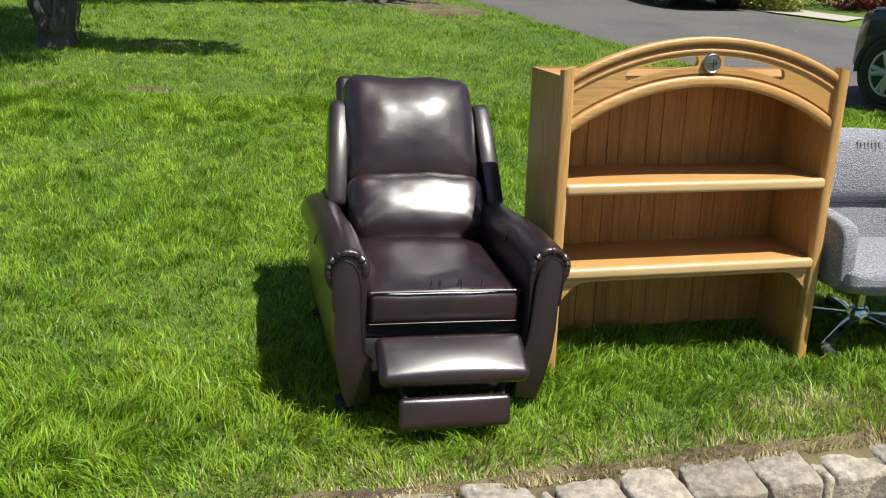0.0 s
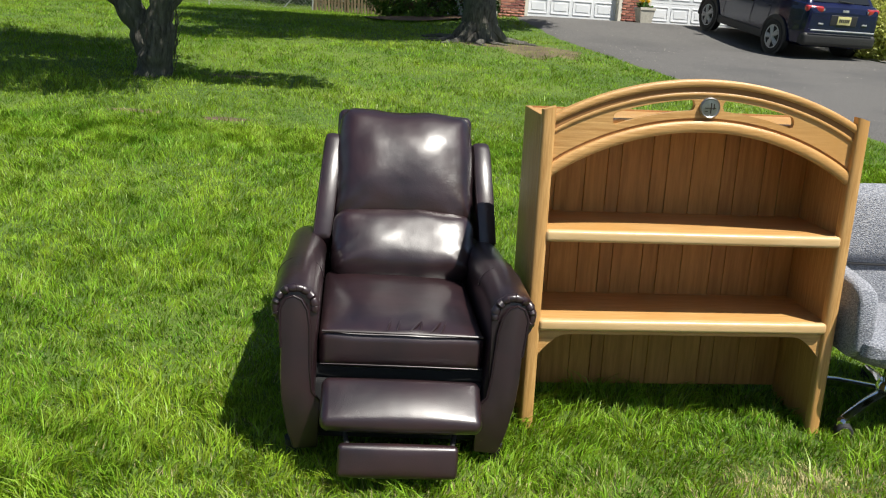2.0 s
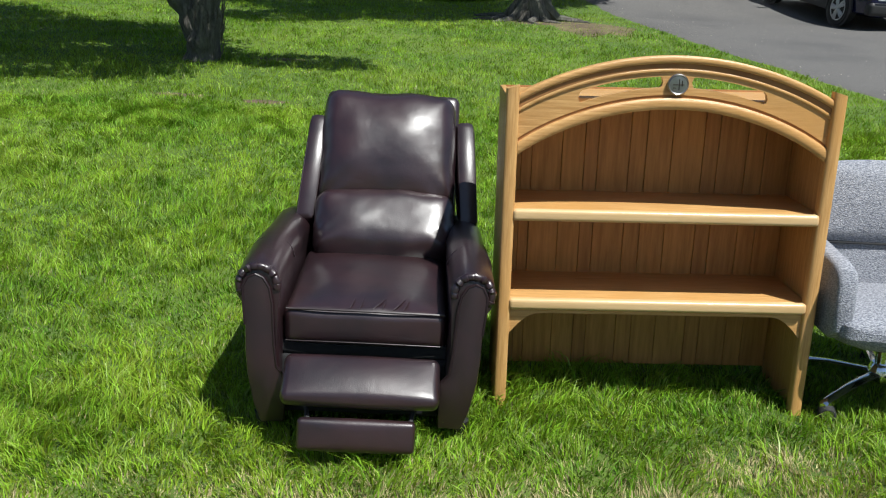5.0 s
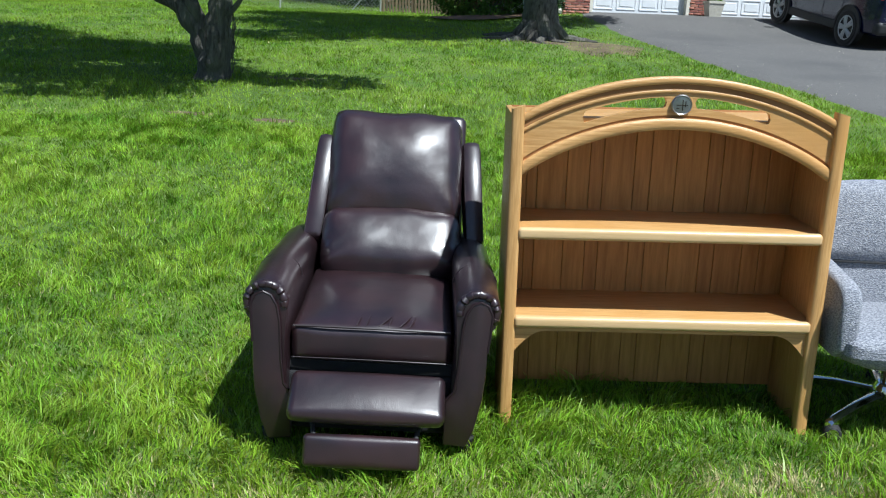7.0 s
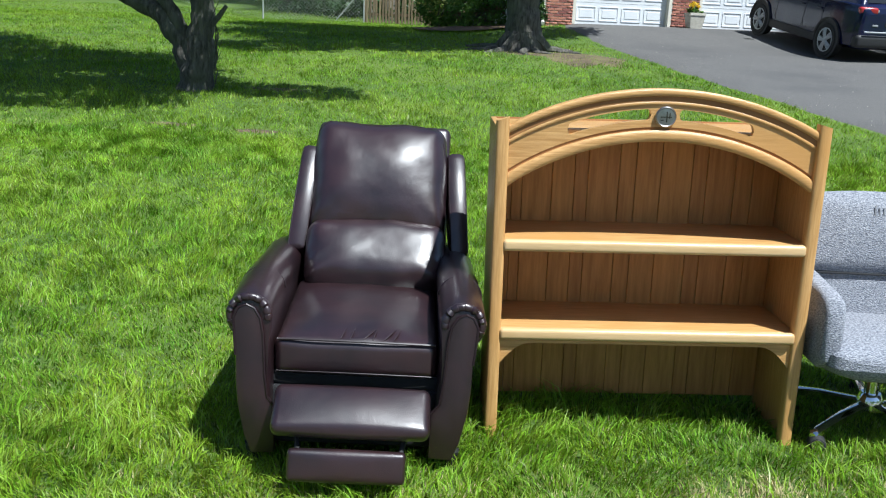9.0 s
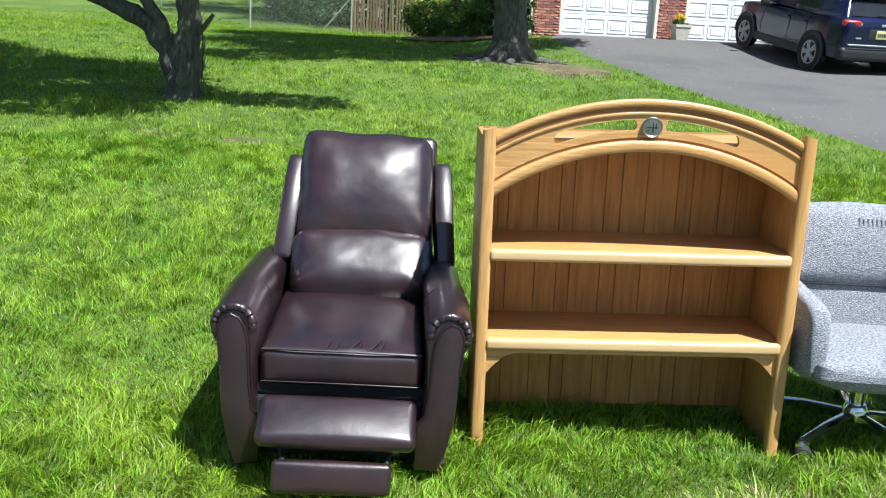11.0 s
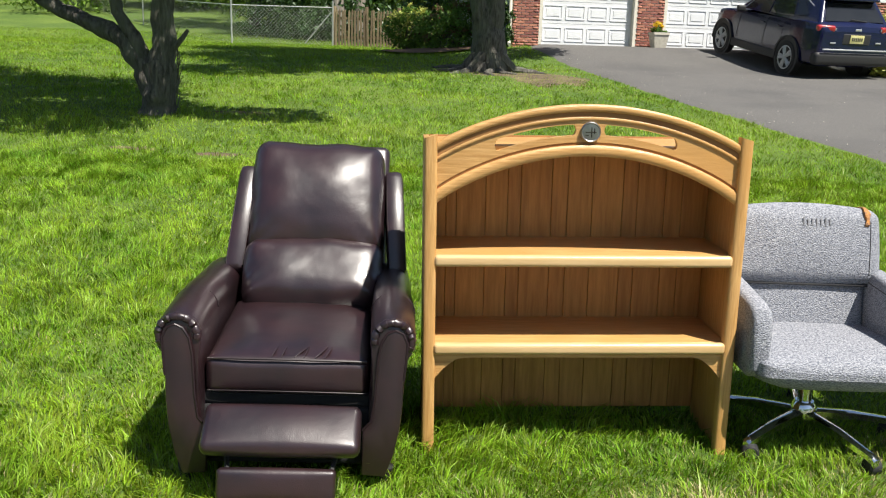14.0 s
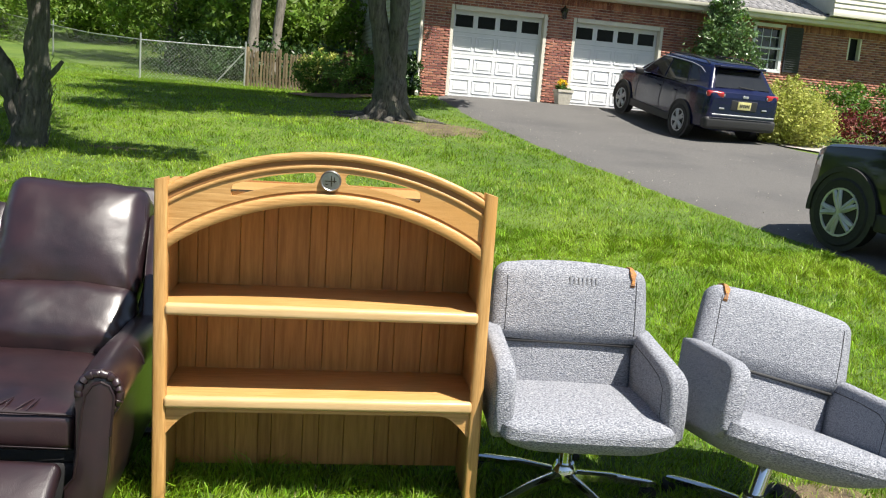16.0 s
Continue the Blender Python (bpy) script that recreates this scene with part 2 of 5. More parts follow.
def rbox(bm, sx, sy, sz, r=0.01, m=None, seg=2, fill=1, bulge=(0, 0, 0), power=(2, 2, 2)):
    """A box with rounded edges, centred, of sizes sx, sy, sz; bulge swells its faces."""
    h = (sx / 2, sy / 2, sz / 2)
    r = min(r, *(a * 0.98 for a in h))
    co = []
    for a in h:
        e = [-a + r * i / seg for i in range(seg + 1)]
        mid = [(-a + r) + (2 * a - 2 * r) * i / fill for i in range(1, fill)]
        co.append(e + mid + [-v for v in reversed(e)])
    m = m or Matrix()
    seen = {}

    def vert(p):
        key = tuple(round(c, 6) for c in p)
        if key not in seen:
            inner = Vector([max(-(h[i] - r), min(h[i] - r, p[i])) for i in range(3)])
            d = Vector(p) - inner
            q = inner + d.normalized() * r if d.length > 1e-9 else inner
            u = [1 - abs(q[i] / h[i]) ** power[i] for i in range(3)]
            s = [q[i] / h[i] for i in range(3)]
            q = q + Vector((bulge[0] * s[0] * u[1] * u[2], bulge[1] * s[1] * u[0] * u[2], bulge[2] * s[2] * u[0] * u[1]))
            seen[key] = bm.verts.new(m @ q)
        return seen[key]

    for ax in range(3):
        b, c = (ax + 1) % 3, (ax + 2) % 3
        for side in (-1, 1):
            for i in range(len(co[b]) - 1):
                for j in range(len(co[c]) - 1):
                    quad = []
                    for ii, jj in ((i, j), (i + 1, j), (i + 1, j + 1), (i, j + 1)):
                        p = [0, 0, 0]
                        p[ax], p[b], p[c] = side * h[ax], co[b][ii], co[c][jj]
                        v = vert(p)
                        if v not in quad:
                            quad.append(v)
                    if len(quad) > 2:
                        try:
                            bm.faces.new(quad)
                        except ValueError:
                            pass
    return bm


def box(sx, sy, sz, r=0.006, m=None, **kw):
    return rbox(bmesh.new(), sx, sy, sz, r, m, **kw)


def tube(bm, pts, radii, n=10, cap=True):
    """A tube through the points with a radius at each."""
    pts = [Vector(p) for p in pts]
    if not hasattr(radii, "__len__"):
        radii = [radii] * len(pts)
    rings = []
    up = None
    for i, p in enumerate(pts):
        d = (pts[min(i + 1, len(pts) - 1)] - pts[max(i - 1, 0)]).normalized()
        if up is None:
            up = d.orthogonal().normalized()
        up = (up - d * up.dot(d)).normalized()
        w = d.cross(up)
        rings.append([bm.verts.new(p + (up * math.cos(2 * math.pi * k / n) + w * math.sin(2 * math.pi * k / n)) * radii[i]) for k in range(n)])
    for a, b in zip(rings, rings[1:]):
        for k in range(n):
            bm.faces.new((a[k], a[(k + 1) % n], b[(k + 1) % n], b[k]))
    if cap:
        bm.faces.new(rings[0][::-1])
        bm.faces.new(rings[-1])
    return bm


def prism(bm, poly, a, b, axis="y", bevel=0.0):
    """Extrudes a closed outline of (u, v) from a to b along an axis; u, v are the other two in order."""
    def at(u, v, w):
        return {"x": (w, u, v), "y": (u, w, v), "z": (u, v, w)}[axis]
    lo = [bm.verts.new(at(u, v, a)) for u, v in poly]
    hi = [bm.verts.new(at(u, v, b)) for u, v in poly]
    k = len(poly)
    bm.faces.new(lo[::-1])
    bm.faces.new(hi)
    for i in range(k):
        bm.faces.new((lo[i], lo[(i + 1) % k], hi[(i + 1) % k], hi[i]))
    if bevel:
        bmesh.ops.recalc_face_normals(bm, faces=bm.faces)
        es = [e for e in bm.edges if len(e.link_faces) == 2 and e.calc_face_angle(0) > 0.9]
        bmesh.ops.bevel(bm, geom=es, offset=bevel, segments=2, affect="EDGES", profile=0.5)
    return bm


def lathe(bm, prof, n=20, m=None):
    """Turns a profile of (r, z) about z."""
    m = m or Matrix()
    rings = [[bm.verts.new(m @ Vector((r * math.cos(2 * math.pi * k / n), r * math.sin(2 * math.pi * k / n), z))) for k in range(n)] for r, z in prof]
    for a, b in zip(rings, rings[1:]):
        for k in range(n):
            bm.faces.new((a[k], a[(k + 1) % n], b[(k + 1) % n], b[k]))
    bm.faces.new(rings[0][::-1])
    bm.faces.new(rings[-1])
    return bm


def raw_mesh(name, verts, faces_flat, sizes, material):
    """A mesh from numpy arrays: vertices, flat corner list, corners per face."""
    me = bpy.data.meshes.new(name)
    me.vertices.add(len(verts))
    me.vertices.foreach_set("co", np.asarray(verts, np.float32).ravel())
    me.loops.add(len(faces_flat))
    me.loops.foreach_set("vertex_index", np.asarray(faces_flat, np.int32))
    me.polygons.add(len(sizes))
    starts = np.concatenate(([0], np.cumsum(sizes)[:-1])).astype(np.int32)
    me.polygons.foreach_set("loop_start", starts)
    me.update(calc_edges=True)
    me.materials.append(material)
    return me


def leaves(rng, centres, size, flat=0.0):
    """Small folded leaves, one at each centre: arrays for raw_mesh."""
    k = len(centres)
    d = rng.normal(size=(k, 3))
    d /= np.linalg.norm(d, axis=1)[:, None]
    e = rng.normal(size=(k, 3))
    e[:, 2] += flat
    e -= d * (e * d).sum(1)[:, None]
    e /= np.linalg.norm(e, axis=1)[:, None]
    s = size * rng.uniform(0.6, 1.3, (k, 1))
    nrm = np.cross(d, e)
    v = np.stack([centres - d * s, centres + e * s * 0.45 + nrm * s * 0.15, centres + d * s, centres - e * s * 0.45 + nrm * s * 0.15], 1).reshape(-1, 3)
    idx = (np.arange(k)[:, None] * 4 + np.array([0, 1, 2, 0, 2, 3])).ravel()
    return v, idx, np.full(2 * k, 3)


def clumps(rng, blobs, count, spread=0.28):
    """Leaf places in the outer shells of ellipsoids (x, y, z, rx, ry, rz), gathered in small clusters so that gaps stay."""
    out = []
    vol = np.array([b[3] * b[4] * b[5] for b in blobs]) ** 0.67
    for b, w in zip(blobs, vol / vol.sum()):
        n = max(8, int(count * w))
        nc = max(4, n // 22)
        d = rng.normal(size=(nc, 3))
        d /= np.linalg.norm(d, axis=1)[:, None]
        rad = rng.uniform(0.55, 1.0, (nc, 1)) ** 0.6
        c = d * rad
        pts = c[rng.integers(0, nc, n)] + rng.normal(size=(n, 3)) * spread * 0.55
        out.append(pts * np.array(b[3:6]) + np.array(b[:3]))
    return np.concatenate(out)


# ---- the lie of the land ----
YS = [3, 5.5, 8, 11, 14.5, 18, 22, 28, 34, 45, 70, 140]
ZS = [0, 0.08, 0.22, 0.45, 0.73, 1.0, 1.26, 1.40, 1.8, 3.0, 5.2, 7.0]


def step(a, b, v):
    u = np.clip((v - a) / (b - a), 0, 1)
    return u * u * (3 - 2 * u)


def land(x, y):
    """Height of the ground."""
    x, y = np.asarray(x, float), np.asarray(y, float)
    b = sum(np.interp(y + o, YS, ZS) for o in (-0.8, -0.4, 0, 0.4, 0.8)) / 5
    return b + 0.30 * step(-1, 3, x) * step(18.8, 22.5, y) * (1 - step(24, 40, x))


def kerb_y(x):
    """Back edge of the kerb stones."""
    return 2.20 + 0.143 * (np.clip(x, -9, 9) - 0.63)


def ground_z(x, y):
    return float(land(x, y))


# ground sheet, sheared so that its rows follow the kerb
uu = np.sinh(np.linspace(-5.2, 5.2, 150)) * 4.2
vv = np.concatenate([-np.sinh(np.linspace(5.5, 0.02, 24)) * 3.0, [0.0], np.sinh(np.linspace(0.012, 5.2, 150)) * 4.2])
gx, gv = np.meshgrid(uu, vv)
gy = gv + kerb_y(gx) + 0.015
gz = np.where(gv < -0.01, -0.17, land(gx, gy))
nu, nv = len(uu), len(vv)
quad = (np.arange(nv - 1)[:, None] * nu + np.arange(nu - 1)[None, :]).ravel()
gm = raw_mesh("ground", np.stack([gx, gy, gz], -1).reshape(-1, 3), np.stack([quad, quad + 1, quad + nu + 1, quad + nu], 1).ravel(), np.full(len(quad), 4), GROUND)
gm.polygons.foreach_set("use_smooth", [True] * len(gm.polygons))
tagged(new("ground", gm), "sloping green lawn soil under mown grass", "ground", kind="structure")

# street beyond the kerb
xs = np.linspace(-40, 40, 41)
sv = np.concatenate([np.stack([xs, kerb_y(xs) - 0.10 - w, np.full(41, -0.125 - 0.01 * (w > 3))], 1) for w in (0, 2, 4, 6, 7.5)])
q = (np.arange(4)[:, None] * 41 + np.arange(40)[None, :]).ravel()
tagged(new("road", raw_mesh("road", sv, np.stack([q, q + 41, q + 42, q + 1], 1).ravel(), np.full(len(q), 4), ASPHALT)), "grey asphalt street along the stone kerb", "road", kind="structure")

# driveway, from the street up to the garage
DY = [2.0, 7.7, 8.6, 9.4, 10.9, 12.4, 14.1, 16.6, 19.0, 21.6, 22.9, 24.5]
DL = [6.6, 6.09, 5.98, 5.68, 5.19, 4.84, 4.31, 3.76, 3.26, 2.45, 2.42, 2.4]
RY = [2.0, 8.0, 14.0, 17.2, 18.0, 19.0, 24.5]
RX = [13.5, 12.2, 10.8, 10.0, 9.75, 9.6, 9.6]
dy = np.linspace(2.25, 24.3, 70)
cols = np.linspace(0, 1, 26)
wob = np.array([0.03 * math.sin(3.1 * v) + 0.02 * math.sin(7.7 * v) for v in dy])
dl = np.interp(dy, DY, DL) + wob
dr = np.interp(dy, RY, RX)
px = dl[:, None] + (dr - dl)[:, None] * cols[None, :]
py = np.repeat(dy[:, None], 26, 1)
pz = land(px, py) + 0.03
pz[:, 0] -= 0.035
q = (np.arange(69)[:, None] * 26 + np.arange(25)[None, :]).ravel()
dm = raw_mesh("driveway", np.stack([px, py, pz], -1).reshape(-1, 3), np.stack([q, q + 1, q + 27, q + 26], 1).ravel(), np.full(len(q), 4), ASPHALT)
dm.polygons.foreach_set("use_smooth", [True] * len(dm.polygons))
tagged(new("driveway", dm), "wide grey asphalt driveway rising to the garage", "driveway", kind="structure")


def soil_patch(cx, cy, rx, ry, seed):
    """An irregular worn patch lying on the lawn."""
    bm = bmesh.new()
    c = bm.verts.new((cx, cy, ground_z(cx, cy) + 0.012))
    rings = []
    for f in (0.5, 1.0):
        ring = []
        for k in range(36):
            a = 2 * math.pi * k / 36
            w = f * (1 + 0.45 * noise.noise(Vector((math.cos(a) * 2, math.sin(a) * 2, seed))) + 0.2 * noise.noise(Vector((math.cos(a) * 7, math.sin(a) * 7, seed))))
            x, y = cx + rx * w * math.cos(a), cy + ry * w * math.sin(a)
            ring.append(bm.verts.new((x, y, ground_z(x, y) + (0.012 if f < 1 else -0.01))))
        rings.append(ring)
    for k in range(36):
        n = (k + 1) % 36
        bm.faces.new((c, rings[0][k], rings[0][n]))
        bm.faces.new((rings[0][k], rings[1][k], rings[1][n], rings[0][n]))
    tagged(new("bare_patch", mesh_of("bare_patch", bm, SOIL)), "worn brown earth patch in the lawn", "bare earth", kind="structure")


for i, p in enumerate(((2.55, 16.8, 0.95, 1.35), (1.75, 17.45, 1.0, 0.45), (-1.38, 8.8, 0.30, 0.10), (-2.3, 8.95, 0.40, 0.08), (2.86, 3.02, 0.16, 0.13), (3.55, 3.3, 0.3, 0.22), (-1.9, 11.55, 0.5, 0.12))):
    soil_patch(*p, i)
# strip of soil behind the kerb stones
sb = bmesh.new()
prev = None
for i in range(190):
    x = -3.4 + 0.05 * i
    k = float(kerb_y(x))
    w = 0.05 + 0.05 * noise.noise(Vector((x * 2.3, 0, 0))) + 0.03 * noise.noise(Vector((x * 9, 4, 0))) + 0.03 * float(step(1.0, 2.6, x))
    row = [sb.verts.new((x, k - 0.09, -0.04)), sb.verts.new((x, k + 0.0, 0.002)), sb.verts.new((x, k + w * 0.6, 0.012)), sb.verts.new((x, k + w, -0.004))]
    if prev:
        for a in range(3):
            sb.faces.new((prev[a], row[a], row[a + 1], prev[a + 1]))
    prev = row
tagged(new("soil_strip", mesh_of("soil_strip", sb, SOIL)), "strip of bare brown soil along the kerb stones", "bare earth", kind="structure")


# ---- leather recliner ----
def recliner(m):
    t = thing("recliner", m, "dark brown leather recliner with footrest out, on the grass", "recliner")
    # body between the arms
    part("base", box(0.54, 0.80, 0.20, 0.02, pose(0, -0.09, 0.165)), BLACK_CLOTH, t)
    # black strip stands in for the shaded gap below the seat
    part("seat_gap_shade", box(0.53, 0.03, 0.05, 0.012, pose(0, -0.465, 0.285)), BLACK_CLOTH, t)
    part("back_shell", box(0.62, 0.10, 0.46, 0.04, pose(0, 0.40, 0.32, -6)), LEATHER, t)
    FRONT, RC, RX, RR = -0.535, 0.505, 0.325, 0.067
    for side in (-1, 1):
        # rolled arm, fuller and lower towards the back
        prof = [(0.258, 0.09), (0.257, 0.30), (0.259, 0.44)]
        prof += [(RX - (RR + 0.003) * math.cos(a), RC + (RR + 0.003) * math.sin(a)) for a in [math.pi * i / 12 * 1.26 for i in range(13)]]
        prof += [(0.367, 0.430), (0.364, 0.34), (0.360, 0.24), (0.342, 0.13), (0.314, 0.055), (0.28, 0.05)]
        arm = bmesh.new()
        ys = [FRONT, FRONT + 0.006, FRONT + 0.022, -0.42, -0.30, -0.18, -0.05, 0.1, 0.25, 0.345, 0.365]
        ins = [0.012, 0.004, 0, -0.002, -0.004, -0.002, 0.002, 0.002, 0, 0.004, 0.02]
        lift = [0, 0, 0, 0.004, 0.008, 0.006, 0, -0.006, -0.02, -0.03, -0.035]
        cx, cz = 0.32, 0.32
        rings = []
        for y, i, lf in zip(ys, ins, lift):
            ring = []
            for u, v in prof:
                d = Vector((u - cx, v - cz))
                d = d * (1 - i / max(d.length, 0.05))
                p = Vector((side * (cx + d.x), y, cz + d.y + lf * step(0.2, 0.5, v)))
                ring.append(arm.verts.new(p + noise.noise_vector(p * 11) * (0.004 if FRONT + 0.03 < y < 0.3 else 0)))
            rings.append(ring)
        k = len(prof)
        for a, b in zip(rings, rings[1:]):
            for i in range(k):
                arm.faces.new((a[i], a[(i + 1) % k], b[(i + 1) % k], b[i]))
        arm.faces.new(rings[0])
        arm.faces.new(rings[-1])
        ob = part("arm", arm, LEATHER, t)
        # front facing panel, waisted under the roll and swelling lower down, with its welt
        face = [(0.240, 0.060), (0.240, 0.212), (0.266, 0.245), (0.275, 0.32), (0.281, 0.45), (0.290, 0.500), (0.308, 0.531), (0.331, 0.541), (0.354, 0.531), (0.369, 0.500), (0.367, 0.445), (0.362, 0.38), (0.362, 0.30),
                (0.356, 0.22), (0.337, 0.12), (0.314, 0.055)]
        fb = bmesh.new()
        prism(fb, [(side * u, v) for u, v in face], FRONT - 0.013, FRONT + 0.012, "y", 0.007)
        fp = part("front_panel", fb, LEATHER, t)
        welt = bmesh.new()
        tube(welt, [(side * u, FRONT - 0.010, v) for u, v in face[1:12]], 0.0042, 6)
        part("welt", welt, PIPING, fp)
        # gathered edge puffed round the front of the roll
        pb = bmesh.new()
        arc = [math.pi * (-0.10 + 1.40 * i / 40) for i in range(41)]
        tube(pb, [(side * (RX - (RR - 0.010) * math.cos(a)), FRONT + 0.006 + 0.003 * math.sin(i * 1.9), RC + (RR - 0.010) * math.sin(a)) for i, a in enumerate(arc)],
             [0.0135 + 0.0014 * math.sin(i * 1.5) + 0.0008 * math.sin(i * 2.9) for i in range(41)], 10)
        part("gathered_edge", pb, LEATHER, ob)
        # stitched seams across the arm top
        for y in (-0.27,):
            sb = bmesh.new()
            tube(sb, [(side * (RX - (RR + 0.007) * math.cos(a)), y, RC + 0.004 + (RR + 0.007) * math.sin(a)) for a in [0.1 + i * 0.27 for i in range(12)]], 0.0024, 5)
            part("seam", sb, PIPING, ob)
        for y in (-0.475, 0.31):
            fo = bmesh.new()
            lathe(fo, [(0.020, 0.0), (0.030, 0.06)], 12, pose(side * 0.315, y, 0))
            part("foot", fo, RUBBER, t)
    # seat cushion with boxed front, crowned and creased by use
    sc = rbox(bmesh.new(), 0.506, 0.60, 0.118, 0.026, None, 4, 16, (0, 0.010, 0.026), (3, 3, 2))
    for v in sc.verts:
        if v.co.z > 0.02:
            p = v.co
            gather = math.exp(-((p.x - 0.03) / 0.10) ** 2 - ((p.y + 0.24) / 0.07) ** 2)
            p.z += 0.0045 * gather * math.sin(p.x * 190 + p.y * 60) + noise.noise(p * 9) * 0.004
        v.co = pose(0, -0.200, 0.372, 2) @ v.co
    st = part("seat", sc, LEATHER, t)
    for z, r in ((0.421, 0.0040), (0.316, 0.0018)):
        wb = bmesh.new()
        tube(wb, [(-0.245 + 0.49 * i / 14, -0.499 - 0.007 * math.sin(math.pi * i / 14), z + 0.004 * math.sin(math.pi * i / 14)) for i in range(15)], r, 6)
        part("welt", wb, PIPING, st)
    for x, dx in ((-0.05, 0.015), (-0.02, 0.012), (0.02, 0.040), (0.05, 0.012), (0.085, 0.035), (0.115, 0.02)):
        cb = bmesh.new()
        tube(cb, [(x, -0.488, 0.4265), (x + dx * 0.5, -0.466, 0.4365), (x + dx, -0.43, 0.4420)], [0.001, 0.0038, 0.001], 6)
        part("crease", cb, LEATHER, st)
    # lumbar and head cushions, leaning back
    LM, HM = pose(0.028, 0.143, 0.513, -40), pose(0.024, 0.336, 0.764, -30)
    lum = rbox(bmesh.new(), 0.520, 0.16, 0.262, 0.052, None, 5, 18, (0, 0.034, 0.010), (5, 2, 2.5))
    head = rbox(bmesh.new(), 0.505, 0.17, 0.468, 0.052, None, 5, 20, (0.010, 0.060, 0.012), (3.5, 2, 2))
    for v in lum.verts:  # crowned top edge, soft dents, gathers fanning in from the lower corners
        p = v.co
        if p.z > 0:
            p.z += 0.022 * (1 - (p.x / 0.26) ** 2) * p.z / 0.14
        corner = max(0.0, abs(p.x) / 0.26 - 0.55) * max(0.0, 0.3 - p.z / 0.14)
        p.y += 0.016 * corner * math.sin(34 * (abs(p.x) * 2.0 + p.z * 3.0))
        v.co = LM @ (p + noise.noise_vector(p * 8) * 0.007 + noise.noise_vector(p * 22) * 0.0022)
    for v in head.verts:  # arched lower edge over the lumbar cushion, gathers towards the lower corners
        p = v.co
        if p.z < 0:
            p.z += 0.026 * (1 - (p.x / 0.25) ** 2) * -p.z / 0.22
        corner = max(0.0, abs(p.x) / 0.25 - 0.45) * max(0.0, -p.z / 0.22 - 0.35)
        p.y += 0.030 * corner * math.sin(30 * (abs(p.x) * 2.2 + p.z * 2.2))
        v.co = HM @ (p + noise.noise_vector(p * 6 + Vector((3, 0, 0))) * 0.010 + noise.noise_vector(p * 19) * 0.0024)
    part("lumbar_cushion", lum, LEATHER, t)
    hc = part("head_cushion", head, LEATHER, t)
    wb = bmesh.new()
    tube(wb, [HM @ Vector(p) for p in [(-0.240, -0.060, -0.19), (-0.247, -0.060, -0.05), (-0.247, -0.060, 0.12), (-0.230, -0.060, 0.198), (-0.18, -0.062, 0.212),
                                       (0, -0.064, 0.220), (0.18, -0.062, 0.212), (0.230, -0.060, 0.198), (0.247, -0.060, 0.12), (0.247, -0.060, -0.05), (0.240, -0.060, -0.19)]], 0.004, 6)
    part("welt", wb, PIPING, hc)
    part("back_frame", box(0.54, 0.07, 0.60, 0.03, pose(0.03, 0.455, 0.70, -26)), LEATHER, t)
    # padded wings beside the back
    for side in (-1, 1):
        wg = bmesh.new()
        poly = [(-0.004, -0.215), (0.10, -0.235), (0.165, -0.05), (0.170, 0.13), (0.145, 0.195), (0.060, 0.222), (0.018, 0.212), (-0.002, 0.18), (-0.008, 0.0)]
        prism(wg, poly, -0.036, 0.036, "x", 0.021)
        wgo = part("wing", wg, LEATHER, t, at=pose(0.034 + side * 0.295, 0.250, 0.728, -31, side * -3, side * 2))
        for e in (-1, 1):
            bt = bmesh.new()
            tube(bt, [(e * 0.030, 0.004, -0.20), (e * 0.031, 0.000, 0.0), (e * 0.030, 0.012, 0.18)], 0.003, 5)
            part("welt", bt, PIPING, wgo)
        br = bmesh.new()
        tube(br, [(0.03 + side * 0.285, 0.26, 0.44), (0.03 + side * 0.285, 0.20, 0.56)], 0.009, 8)
        part("bracket", br, STEEL, t)
    # footrest board, lower flap and their scissor links
    part("footrest", box(0.474, 0.165, 0.058, 0.025, pose(0, -0.617, 0.240, 33), seg=4, fill=8, bulge=(0, 0.005, 0.014)), LEATHER, t)
    part("footrest_flap", box(0.350, 0.034, 0.096, 0.014, pose(-0.006, -0.705, 0.107, -12), seg=3, fill=6, bulge=(0, 0.006, 0.003)), LEATHER, t)
    for side in (-1, 1):
        lk = bmesh.new()
        tube(lk, [(side * 0.17, -0.45, 0.16), (side * 0.17, -0.60, 0.18), (side * 0.15, -0.690, 0.13)], 0.008, 6)
        part("link", lk, RUBBER, t)
        lk = bmesh.new()
        tube(lk, [(side * 0.18, -0.35, 0.12), (side * 0.18, -0.56, 0.22)], 0.010, 6)
        part("link", lk, RUBBER, t)
    return t


